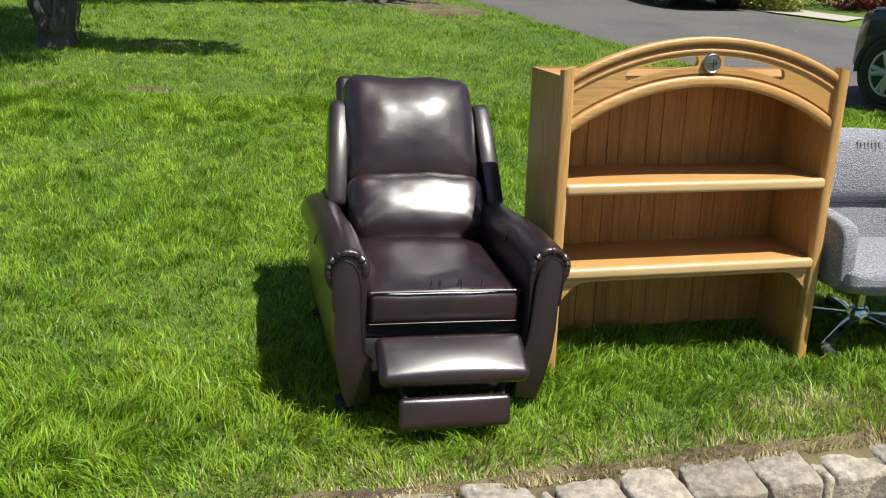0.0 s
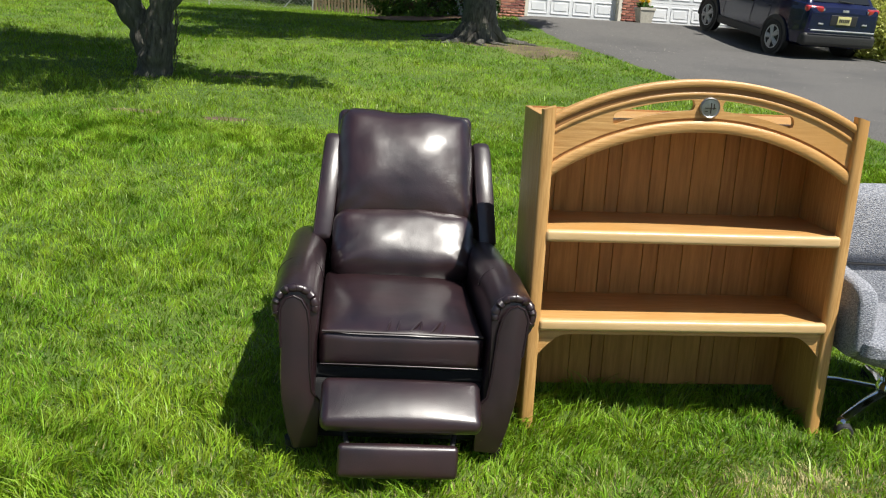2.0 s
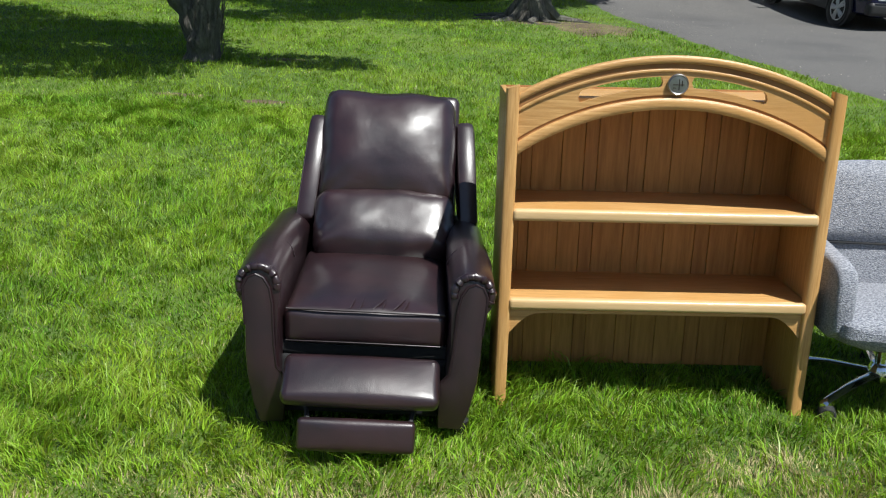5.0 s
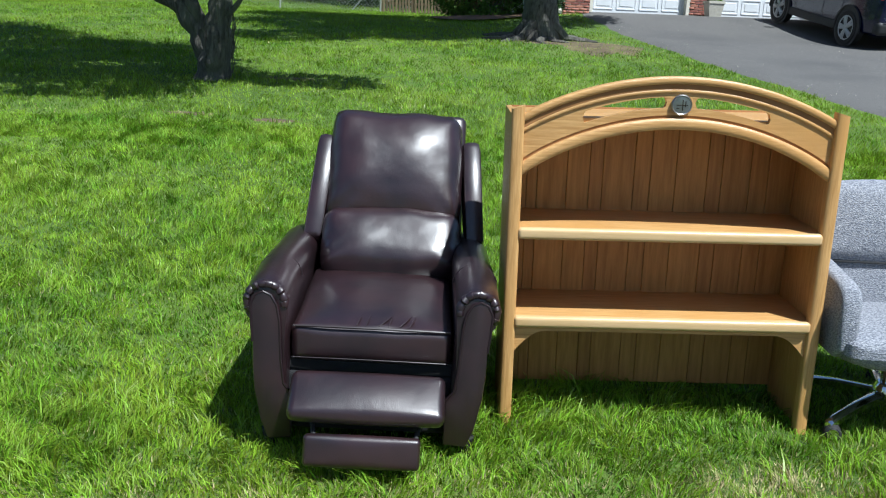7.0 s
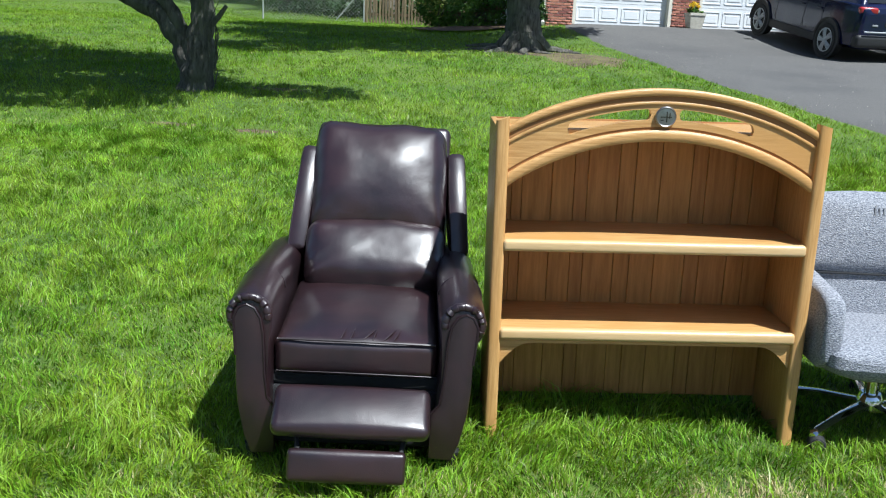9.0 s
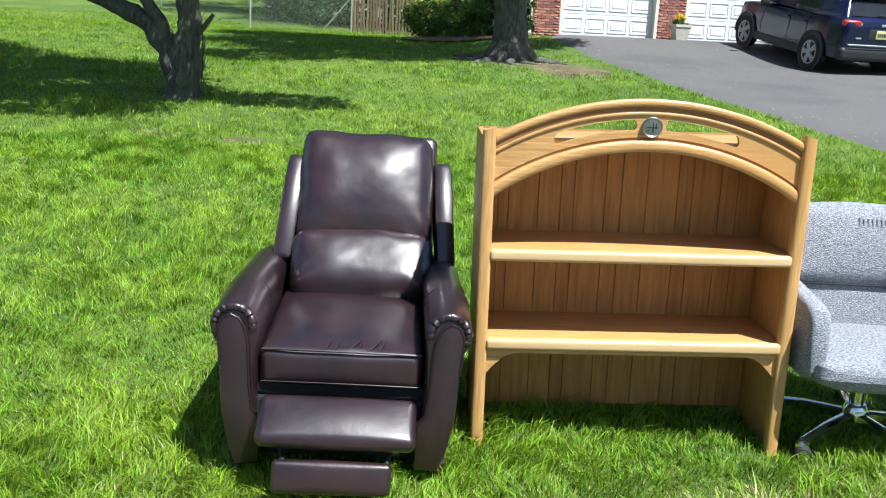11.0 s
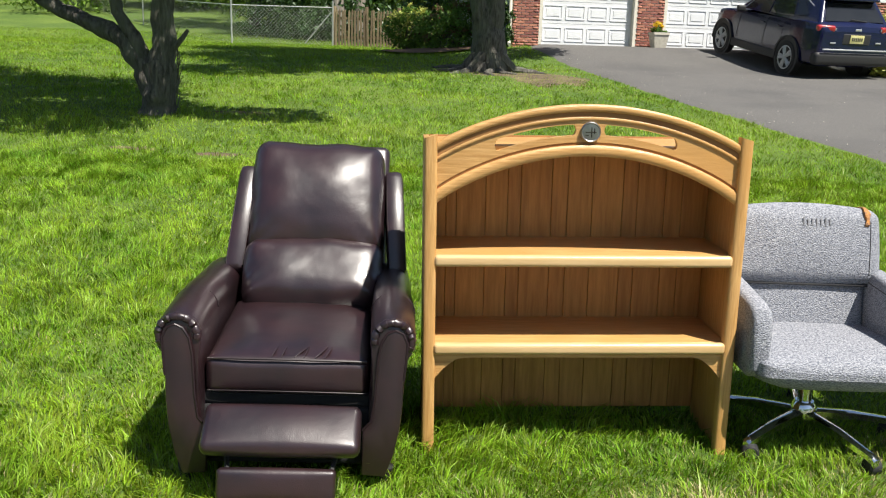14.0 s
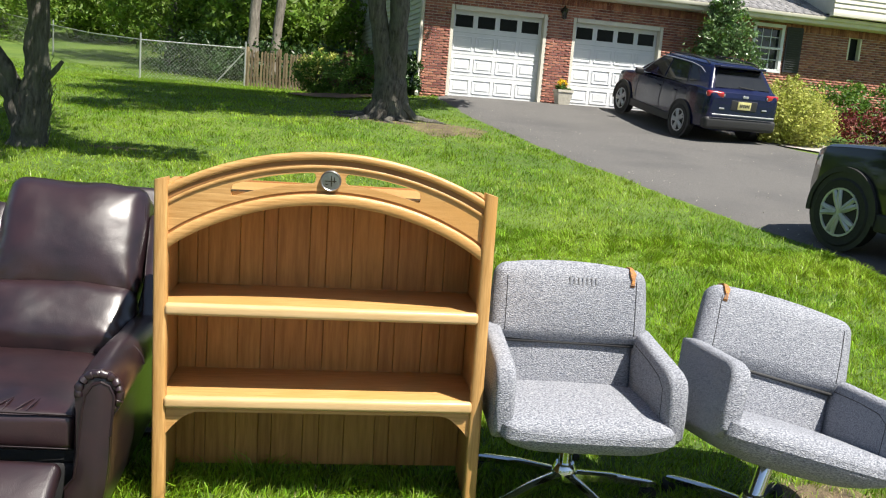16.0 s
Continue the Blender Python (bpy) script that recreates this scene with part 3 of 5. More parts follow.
# ---- oak hutch ----
def hutch(m):
    t = thing("hutch", m, "honey oak hutch with arched top and two shelves on lawn", "bookcase")
    W, D, P = 1.075, 0.325, 0.042  # width, depth, post width
    hw = W / 2
    # side boards
    for s in (-1, 1):
        sb = bmesh.new()
        prism(sb, [(0.02, 0.0), (D, 0.0), (D, 1.085), (0.02, 1.085)], s * (hw - 0.012) - 0.010, s * (hw - 0.012) + 0.010, "x", 0.002)
        part("side_panel", sb, OAK, t)
        # rounded front post
        pb = bmesh.new()
        pr = [(s * (hw - P), 0.018)] + [(s * (hw - P / 2 - P / 2 * math.cos(a)), 0.0 - 0.016 * math.sqrt(math.sin(a))) for a in [math.pi * i / 12 for i in range(13)]] + [(s * hw, 0.018)]
        lo, hi = 0.0, 1.105
        a = [pb.verts.new((u, v, lo)) for u, v in pr]
        b = [pb.verts.new((u, v, hi + 0.012 * (1 - (abs(u) - hw + P) / P))) for u, v in pr]
        pb.faces.new(a[::-1])
        pb.faces.new(b)
        for i in range(len(pr)):
            k = (i + 1) % len(pr)
            pb.faces.new((a[i], a[k], b[k], b[i]))
        part("post", pb, OAK, t)
    part("top_board", box(2 * hw - 0.042, D - 0.024, 0.018, 0.001, pose(0, D / 2 + 0.012, 1.070)), OAK_FLAT, t)
    iw = hw - P  # half width between the posts
    low = lambda x: 0.893 + 0.157 * (1 - (x / iw) ** 2) ** 0.92
    top = lambda x: 1.092 + 0.125 * (1 - (x / iw) ** 2) ** 0.95

    def band(name, fa, fb, y0, y1, x0, x1, material, parent, n=40, rnd=0.0, label=""):
        """A curved strip of the header from fraction fa to fb of its height."""
        bm = bmesh.new()
        rings = []
        for i in range(n + 1):
            x = x0 + (x1 - x0) * i / n
            xx = max(-iw * 0.9999, min(iw * 0.9999, x))
            za = low(xx) + (top(xx) - low(xx)) * (fa(x) if callable(fa) else fa)
            zb = low(xx) + (top(xx) - low(xx)) * (fb(x) if callable(fb) else fb)
            sec = [(y1, za), (y0 + rnd, za), (y0 + rnd * 0.3, za + (zb - za) * 0.14), (y0, za + (zb - za) * 0.38), (y0, za + (zb - za) * 0.66), (y0 + rnd * 0.3, za + (zb - za) * 0.88), (y0 + rnd, zb), (y1, zb)] if rnd else \
                  [(y1, za), (y0, za), (y0, zb), (y1, zb)]
            rings.append([bm.verts.new((x, y, z)) for y, z in sec])
        k = len(rings[0])
        for a, b in zip(rings, rings[1:]):
            for i in range(k):
                bm.faces.new((a[i], a[(i + 1) % k], b[(i + 1) % k], b[i]))
        bm.faces.new(rings[0])
        bm.faces.new(rings[-1][::-1])
        return part(name, bm, material, parent, label)

    hd = band("header", 0.86, 1.0, -0.008, 0.026, -iw, iw, OAK_FLAT, t, rnd=0.005)
    # groove bands carry their shadow line as a darker oak colour
    band("groove", 0.765, 0.86, 0.001, 0.024, -iw, iw, SHADED_OAK, hd)
    band("moulding", 0.69, 0.765, 0.000, 0.026, -iw, iw, OAK_FLAT, hd, rnd=0.003)
    # frieze with two long slots
    s_lo = lambda x: 0.385 + 0.03 * (1 - abs(x) / 0.31)
    s_hi = lambda x: 0.60 + 0.02 * (1 - abs(x) / 0.31)
    band("frieze", 0.27, 0.69, 0.006, 0.026, -iw, -0.31, OAK_FLAT, hd, 10)
    band("frieze", 0.27, 0.69, 0.006, 0.026, 0.29, iw, OAK_FLAT, hd, 10)
    band("frieze", 0.27, 0.69, 0.006, 0.026, -0.045, 0.045, OAK_FLAT, hd, 6)
    for x0, x1 in ((-0.31, -0.045), (0.045, 0.29)):
        end = lambda x, a=x0, b=x1: 1 - math.sqrt(max(0.0, 1 - max(0.0, 1 - min(x - a, b - x) / 0.013) ** 2))
        band("frieze", 0.27, lambda x: s_lo(x) + 0.11 * end(x), 0.006, 0.026, x0, x1, OAK_FLAT, hd, 60)
        band("frieze", lambda x: s_hi(x) - 0.11 * end(x), 0.69, 0.006, 0.026, x0, x1, OAK_FLAT, hd, 60)
    band("groove", 0.215, 0.27, 0.009, 0.024, -iw, iw, SHADED_OAK, hd)
    band("arch_rail", 0.0, 0.215, -0.007, 0.026, -iw, iw, OAK_FLAT, hd, rnd=0.006)
    # round metal medallion with an engraved cross
    md = bmesh.new()
    c = low(0) + (top(0) - low(0)) * 0.47
    lathe(md, [(0.031, 0.0), (0.0335, 0.004), (0.0335, 0.010), (0.030, 0.014), (0.027, 0.012), (0.012, 0.0135)], 28, pose(0, 0.006, c, 90))
    md = part("medallion", md, STEEL, hd, "round brushed metal medallion")
    for sx, sz, ox, oz in ((0.036, 0.003, 0, 0), (0.003, 0.034, 0.002, 0), (0.003, 0.018, 0.011, 0.004), (0.010, 0.003, -0.013, -0.010)):
        part("engraving", box(sx, 0.002, sz, 0.0006, pose(ox, -0.008, c + oz)), COPPER, md)
    # shelves with bullnose fronts
    for z in (0.700, 0.393):
        sh = part("shelf", box(2 * hw - 0.046, D - 0.02, 0.022, 0.003, pose(0, D / 2 + 0.005, z + 0.004)), OAK_FLAT, t)
        part("shelf_edge", box(2 * iw + 0.012, 0.03, 0.040, 0.013, pose(0, -0.006, z), seg=4), OAK_HIGHLIGHT, sh)
    # apron with bracket corners under the lower shelf
    ap = bmesh.new()
    xs2 = [-iw + 2 * iw * i / 60 for i in range(61)]
    drop = lambda x: 0.018 + 0.075 * max(0.0, 1 - (iw - abs(x)) / 0.10) ** 1.8
    poly = [(x, 0.375 - drop(x)) for x in xs2] + [(iw, 0.376), (-iw, 0.376)]
    prism(ap, poly, 0.002, 0.020, "y")
    part("apron", ap, OAK_FLAT, t)
    # tongue-and-groove back, planks of uneven width
    widths = [0.06, 0.035, 0.10, 0.075, 0.045, 0.105, 0.055, 0.085, 0.105, 0.05, 0.095, 0.06, 0.09]
    bw = hw - 0.0225
    k = 2 * bw / sum(widths)
    x = -bw
    for w in widths:
        part("plank", box(w * k - 0.0015, 0.010, 1.03, 0.0022, pose(x + w * k / 2, D - 0.008, 0.560), seg=1), OAK_BACK, t, smooth=False)
        x += w * k
    part("back_board", box(2 * hw - 0.03, 0.006, 1.02, 0.001, pose(0, D + 0.003, 0.575), seg=1), SHADED_OAK, t)
    return t


# ---- grey swivel armchairs ----
def swivel_chair(m, label, spin, tape_side, lean=(0, 0), rubbed=0):
    t = thing("swivel_chair", m, label, "office chair", "grey swivel chairs")
    up = pose(0, 0, 0, lean[0], lean[1], 0)

    def put(*a):
        return up @ pose(*a)
    # seat: rounded slab with a raised front roll
    st = rbox(bmesh.new(), 0.596, 0.545, 0.126, 0.048, None, 5, 10, (0.0, 0.012, 0.020))
    for v in st.verts:  # belly curving up to the front and the sides
        if v.co.z < 0:
            v.co.z += 0.030 * max(0.0, abs(v.co.x) / 0.306 - 0.6) / 0.4 + 0.022 * max(0.0, -v.co.y / 0.272 - 0.5) / 0.5
        v.co = put(0, -0.022, 0.330, -2) @ v.co
    st = part("seat", st, TWEED, t)
    for s in (-1, 1):  # seam where the front roll is capped at its end
        cs = bmesh.new()
        tube(cs, [put(0, -0.022, 0.330, -2) @ Vector((s * 0.262, y, z)) for y, z in ((-0.200, 0.057), (-0.246, 0.047), (-0.270, 0.020))], 0.0015, 5)
        part("seam", cs, INK, st)
    part("seat_shell", box(0.36, 0.30, 0.04, 0.015, put(0, 0.03, 0.284, -2)), TWEED, t)
    # back: lower band and fuller upper pad
    part("lower_back", box(0.52, 0.075, 0.26, 0.03, put(0, 0.222, 0.440, -10), seg=4, fill=6, bulge=(0, 0.008, 0)), TWEED, t)
    ub = bmesh.new()
    rbox(ub, 0.588, 0.105, 0.275, 0.042, None, 4, 8, (0.006, 0.02, 0.026))
    for v in ub.verts:
        v.co.x *= 1 - 0.02 * (v.co.z / 0.145)
        v.co.y += 0.10 * v.co.x * v.co.x * -1.2
        v.co = put(0, 0.250, 0.683, -12) @ v.co
    pad = part("upper_back", ub, TWEED, t)
    # black strip painted as the shade between lower band and upper pad
    part("seam_shade", box(0.515, 0.05, 0.012, 0.004, put(0, 0.208, 0.541, -12)), INK, t)
    for s in (-1, 1):
        # padded arm panel, worn along the rim
        ab = bmesh.new()
        poly = [(-0.215, 0.314), (0.20, 0.305), (0.29, 0.600), (0.20, 0.605), (-0.185, 0.574), (-0.238, 0.558), (-0.262, 0.522), (-0.268, 0.42), (-0.262, 0.352)]
        prism(ab, poly, s * 0.290 - 0.034, s * 0.290 + 0.034, "x")
        bmesh.ops.recalc_face_normals(ab, faces=ab.faces)
        bmesh.ops.bevel(ab, geom=[e for e in ab.edges if abs(e.verts[0].co.x - e.verts[1].co.x) < 1e-6], offset=0.020, segments=3, affect="EDGES", profile=0.5)
        for v in ab.verts:
            v.co = up @ v.co
        am = part("arm", ab, TWEED, t)
        st = bmesh.new()
        tube(st, [up @ Vector((s * 0.2565, y, z)) for y, z in ((0.20, 0.560), (0.0, 0.548), (-0.13, 0.532), (-0.185, 0.505), (-0.190, 0.39))], 0.002, 5)
        part("seam", st, INK, am)
        # vertical seam beside the back pad
        sm = bmesh.new()
        tube(sm, [put(0, 0.250, 0.683, -12) @ Vector((s * 0.246, -0.0600 - 0.0062 * (1 - (z / 0.1375) ** 2), z)) for z in (-0.110, -0.08, -0.04, 0, 0.04, 0.07, 0.095)], 0.0016, 5)
        part("seam", sm, INK, pad)
    # short frayed strip of tape over the top edge of the pad
    mm = put(0, 0.250, 0.683, -12)
    tp = bmesh.new()
    strip = ((0.030, 0.1470), (0.0, 0.1500), (-0.030, 0.1460), (-0.050, 0.136), (-0.062, 0.120), (-0.066, 0.100), (-0.067, 0.078))
    prev = None
    for i, (y, z) in enumerate(strip):
        w = 0.0080 + 0.0035 * math.sin(i * 2.1)
        c = tape_side * 0.232 + 0.002 * math.sin(i * 1.7)
        row = [tp.verts.new(mm @ Vector((c + o, y - 0.004 * (i > 1), z + 0.004))) for o in (-w, w)] + [tp.verts.new(mm @ Vector((c + o, y + 0.006, z - 0.006))) for o in (w, -w)]
        if prev:
            for k in range(4):
                tp.faces.new((prev[k], prev[(k + 1) % 4], row[(k + 1) % 4], row[k]))
        else:
            tp.faces.new(row)
        prev = row
    tp.faces.new(prev[::-1])
    part("tape", tp, ORANGE, pad, "frayed orange tape mark")
    for i in range(rubbed):  # row of faint rubbed streaks under the top edge
        part("rubbed_streak", box(0.006, 0.003, random.uniform(0.022, 0.036), 0.0008, mm @ pose(-0.008 + 0.0165 * i, -0.0668, 0.088 + random.uniform(-0.004, 0.004))), RUBBED, pad)
    # pedestal and five-star base on castors
    col = bmesh.new()
    tube(col, [put(0, 0.02, 0.26) @ Vector((0, 0, 0)), (0, 0.02, 0.10)], [0.026, 0.026], 16)
    part("column", col, CHROME, t, "chrome column")
    part("tilt_box", box(0.10, 0.13, 0.04, 0.012, put(0, 0.02, 0.262)), RUBBER, t)
    hub = bmesh.new()
    lathe(hub, [(0.045, 0.075), (0.047, 0.12), (0.034, 0.140)], 18, pose(0, 0.02, 0))
    part("hub", hub, CHROME, t)
    for i in range(5):
        a = radians(spin + 72 * i)
        d = Vector((math.cos(a), math.sin(a), 0))
        o = Vector((0, 0.02, 0))
        lg = bmesh.new()
        q = pose(0, 0.02, 0, 0, 0, math.degrees(a))
        sec = [(0.03, 0.024, 0.110, 0.035), (0.18, 0.020, 0.102, 0.030), (0.325, 0.017, 0.080, 0.024), (0.350, 0.016, 0.074, 0.026), (0.358, 0.012, 0.064, 0.03)]
        rings = []
        for x, hwid, z, h in sec:
            rings.append([lg.verts.new(q @ Vector(p)) for p in ((x, -hwid, z - h), (x, -hwid, z - 0.006), (x, -hwid * 0.55, z), (x, hwid * 0.55, z), (x, hwid, z - 0.006), (x, hwid, z - h))])
        for r0, r1 in zip(rings, rings[1:]):
            for k in range(6):
                lg.faces.new((r0[k], r0[(k + 1) % 6], r1[(k + 1) % 6], r1[k]))
        lg.faces.new(rings[0])
        lg.faces.new(rings[-1][::-1])
        lo = part("leg", lg, CHROME, t, "polished chrome leg")
        e = o + d * 0.338
        stem = bmesh.new()
        tube(stem, [e + Vector((0, 0, 0.05)), e + Vector((0, 0, 0.028))], 0.009, 8)
        part("stem", stem, STEEL, lo)
        ca = pose(e.x + 0.012 * math.cos(i * 2.4), e.y + 0.012 * math.sin(i * 2.4), 0.030, 90, 0, math.degrees(a) + 50 + 40 * i)
        wh = bmesh.new()
        lathe(wh, [(0.024, -0.023), (0.030, -0.017), (0.030, 0.017), (0.024, 0.023)], 16, ca)
        wo = part("caster", wh, RUBBER, lo)
        cp = bmesh.new()
        lathe(cp, [(0.022, 0.0210), (0.020, 0.0255)], 14, ca)
        part("cap", cp, CHROME, wo)
    return t


recliner(pose(0.616, 3.16, 0.0, 0, 1.2, 6))
hutch(pose(1.621, 2.985, 0.0, 0, -0.9, 5.0))
swivel_chair(pose(2.497, 3.22, 0.0, 0, 0, 2), "grey tweed swivel armchair with chrome star base, beside the oak hutch", 74, 1, (0, 0), 7)
swivel_chair(pose(3.13, 3.04, 0.0, 0, 0, -1), "grey tweed swivel armchair leaning on its chrome base", 56, -1, (-10, 12))


# ---- kerb of granite blocks ----
kerb = thing("kerb", Matrix(), "row of rough pale granite blocks along the street", "kerb", kind="structure")
rk = random.Random(4)
jb = bmesh.new()  # mortar bed filling the joints
prev = None
for i in range(90):
    x = -3.2 + 0.1 * i
    k = float(kerb_y(x))
    row = [jb.verts.new((x, k + o, z + 0.008 * noise.noise(Vector((x * 6, o * 30, 0))))) for o, z in ((-0.150, -0.14), (-0.145, -0.040), (-0.07, -0.026), (0.005, -0.028), (0.010, -0.14))]
    if prev:
        for a in range(4):
            jb.faces.new((prev[a], row[a], row[a + 1], prev[a + 1]))
    prev = row
part("mortar_bed", jb, MORTAR_DARK, kerb)
x = -3.2
while x < 5.6:
    w = rk.choice((0.06, 0.20, 0.22, 0.24, 0.19, 0.05))
    bm = bmesh.new()
    rbox(bm, w - 0.010, 0.17, 0.17, 0.016, None, 2, 5)
    for v in bm.verts:  # split faces: broad facets, chipped edges and grit
        p = v.co + Vector((x * 7, 0, 0))
        v.co += noise.noise_vector(p * 8) * 0.016 + noise.noise_vector(p * 24) * 0.007
    xm = x + w / 2
    part("stone", bm, GRANITE, kerb, at=pose(xm, float(kerb_y(xm)) - 0.072 + rk.uniform(-0.014, 0.012), -0.092 + rk.uniform(-0.014, 0.008) - (0.012 if w < 0.1 else 0), rk.uniform(-5, 3), rk.uniform(-3, 3), 8 + rk.uniform(-4, 4)))
    x += w


# ---- house with double garage ----
def house(m):
    t = thing("house", m, "red brick house with white double garage and beige siding", "house")
    EAVE, G0, DH = 2.72, 0.0, 2.22
    doors = ((0.0, 2.53), (3.24, 5.77))
    END = 15.0
    # mortar walls round the openings
    holes = [(a, b, G0, DH) for a, b in doors] + [(8.47, 9.33, 1.38, 2.62), (11.42, 11.84, 1.9, 2.50)]
    us = sorted({-0.67, END, *[h[0] for h in holes], *[h[1] for h in holes]})
    pieces = []
    for a, b in zip(us, us[1:]):
        cut = [h for h in holes if h[0] <= a + 1e-6 and h[1] >= b - 1e-6]
        zs = [(-0.5, EAVE)] if not cut else [(-0.5, cut[0][2] - 0.0), (cut[0][3], EAVE)]
        for z0, z1 in zs:
            pieces.append(part("wall_section", box(b - a, 0.22, z1 - z0, 0.001, pose((a + b) / 2, 0.112, (z0 + z1) / 2), seg=1), MORTAR, t, smooth=False))
    wall = pieces[0]
    back = bmesh.new()
    prism(back, [(-0.60, 12.0), (END, 12.0), (END, 12.2), (-0.60, 12.2)], -0.5, 5.5, "z")
    part("back_wall", back, SIDING, t, smooth=False)
    # brick courses
    one = mesh_of("brick", box(0.194, 0.030, 0.052, 0.003, seg=1), BRICK, False)
    made, rest = 0, []
    rows = int((EAVE - 0.22 + 0.3) / 0.067)
    for r in range(rows):
        z = EAVE - 0.218 - 0.067 * (rows - r) + 0.034
        u = -0.67 + 0.10 - (0.104 if r % 2 else 0)
        while u < END:
            a, b = max(u - 0.099, -0.67), min(u + 0.099, END)
            u += 0.208
            for h in holes:
                if h[2] - 0.03 < z < h[3] + 0.03 and a < h[1] and b > h[0]:
                    if a < h[0]:
                        b = min(b, h[0] - 0.004)
                    elif b > h[1]:
                        a = max(a, h[1] + 0.004)
                    else:
                        a = b
            if b - a < 0.012:
                continue
            c, w = (a + b) / 2, (b - a)
            if made < 300 and u < 4.0 and w > 0.197 and z > 0.1:
                ob = new("brick", one)
                ob.parent = wall
                ob.matrix_basis = pose(c, 0.0, z)
                made += 1
            else:
                rest.append((c, z, w))
    v, f = [], []
    cube = np.array([(-1, -1, -1), (1, -1, -1), (1, -1, 1), (-1, -1, 1), (-1, 1, -1), (1, 1, -1), (1, 1, 1), (-1, 1, 1)]) * 0.5
    cf = np.array([(0, 1, 2, 3), (1, 5, 6, 2), (4, 0, 3, 7), (3, 2, 6, 7), (0, 4, 5, 1)])
    rj = random.Random(3)
    for i, (c, z, w) in enumerate(rest):
        v.append(cube * (w - 0.003, 0.03, 0.052) + (c, rj.uniform(-0.003, 0.002), z))
        f.append(cf + 8 * i)
    # soldier course under the eave
    k = len(rest)
    u = -0.63
    while u < END:
        v.append(cube * (0.058, 0.03, 0.195) + (u, -0.002, EAVE - 0.115))
        f.append(cf + 8 * k)
        k += 1
        u += 0.068
    bj = new("brickwork", raw_mesh("brickwork", np.concatenate(v), np.concatenate(f).ravel(), np.full(5 * k, 4), BRICK_FAR))
    bj.parent = wall
    tagged(bj, kind="stuff")
    # side wall in lapped boards
    sw = bmesh.new()
    rbox(sw, 0.16, 12.0, 6.0, 0.002, pose(-0.57, 6.05, 2.2), 1)
    sw = part("side_wall", sw, SIDING, t, smooth=False)
    bd = bmesh.new()
    prism(bd, [(-0.662, 0.0), (-0.690, 0.002), (-0.690, 0.012), (-0.656, 0.140), (-0.65, 0.140)], 0.10, 12.0, "y")
    bd = mesh_of("clapboard", bd, SIDING, False)
    for i in range(38):
        ob = new("clapboard", bd)
        ob.parent = sw
        ob.matrix_basis = pose(0, 0, -0.2 + 0.13 * i)
    part("corner_board", box(0.09, 0.09, 3.2, 0.004, pose(-0.685, 0.06, 1.2)), TRIM, t)
    ds = bmesh.new()
    tube(ds, [(-0.745, -0.02, 2.7), (-0.745, -0.02, 0.15), (-0.76, -0.08, 0.04), (-0.80, -0.30, -0.02)], 0.042, 10)
    part("downspout", ds, TRIM, t)
    # eave, fascia, gutter and roof
    part("soffit", box(END + 1.4, 0.46, 0.02, 0.003, pose(END / 2 - 0.35, -0.22, EAVE + 0.005)), TRIM, t)
    part("fascia", box(END + 1.4, 0.03, 0.20, 0.004, pose(END / 2 - 0.35, -0.455, EAVE + 0.10)), TRIM, t)
    gt = bmesh.new()
    prism(gt, [(-0.47, 0.09), (-0.55, 0.10), (-0.57, 0.19), (-0.47, 0.20)], -1.05, END, "x", 0.006)
    for vv2 in gt.verts:
        vv2.co.z += EAVE
    part("gutter", gt, TRIM, t)
    rf = bmesh.new()
    prism(rf, [(-0.52, EAVE + 0.20), (6.0, EAVE + 3.1), (12.6, EAVE + 0.2), (12.6, EAVE + 0.12), (6.0, EAVE + 3.0), (-0.52, EAVE + 0.12)], -1.05, END, "x")
    rf = part("roof", rf, SHINGLE, t, smooth=False)
    sv2, sf, k = [], [], 0
    rs = random.Random(8)
    for r in range(9):
        u = 5.6 + rs.uniform(0, 0.2)
        while u < 10.4:
            w = rs.uniform(0.18, 0.32)
            y0 = -0.54 + 0.135 * r
            z0 = EAVE + 0.205 + (y0 + 0.52) * 2.9 / 6.52
            sv2.append(cube * (w - 0.008, 0.16, 0.012) @ np.array(Matrix.Rotation(math.atan(2.9 / 6.52), 3, "X").transposed()) + (u + w / 2, y0 + 0.07, z0 + 0.04 + rs.uniform(0, 0.004)))
            sf.append(cf + 8 * k)
            k += 1
            u += w
    sh = new("shingles", raw_mesh("shingles", np.concatenate(sv2), np.concatenate(sf).ravel(), np.full(5 * k, 4), SHINGLE))
    sh.parent = rf
    tagged(sh, kind="stuff")
    # upper storey in siding over the entrance side
    up = bmesh.new()
    rbox(up, 5.2, 6.0, 3.0, 0.003, pose(12.9, 2.3, 4.52), 1)
    up = part("upper_wall", up, SIDING, t, smooth=False)
    ub = bmesh.new()
    prism(ub, [(-0.70, 0.0), (-0.73, 0.002), (-0.73, 0.012), (-0.70, 0.140)], 10.28, 15.5, "x")
    ub = mesh_of("clapboard", ub, TRIM, False)
    for i in range(16):
        ob = new("clapboard", ub)
        ob.parent = up
        ob.matrix_basis = pose(0, 0, 3.03 + 0.13 * i)
    part("gable_trim", box(5.3, 0.16, 0.10, 0.004, pose(12.9, -0.68, 2.985)), TRIM, t)
    # garage doors: four sections, raised fields, glazed top row
    for a, b in doors:
        w = b - a
        dm2 = part("garage_door", box(w - 0.02, 0.04, DH, 0.003, pose((a + b) / 2, 0.20, DH / 2), seg=1), WHITE, t, "white panelled garage door", smooth=False)
        jamb = bmesh.new()
        for uu2 in (a + 0.04, b - 0.04):
            rbox(jamb, 0.08, 0.19, DH, 0.004, pose(uu2, 0.085, DH / 2), 1)
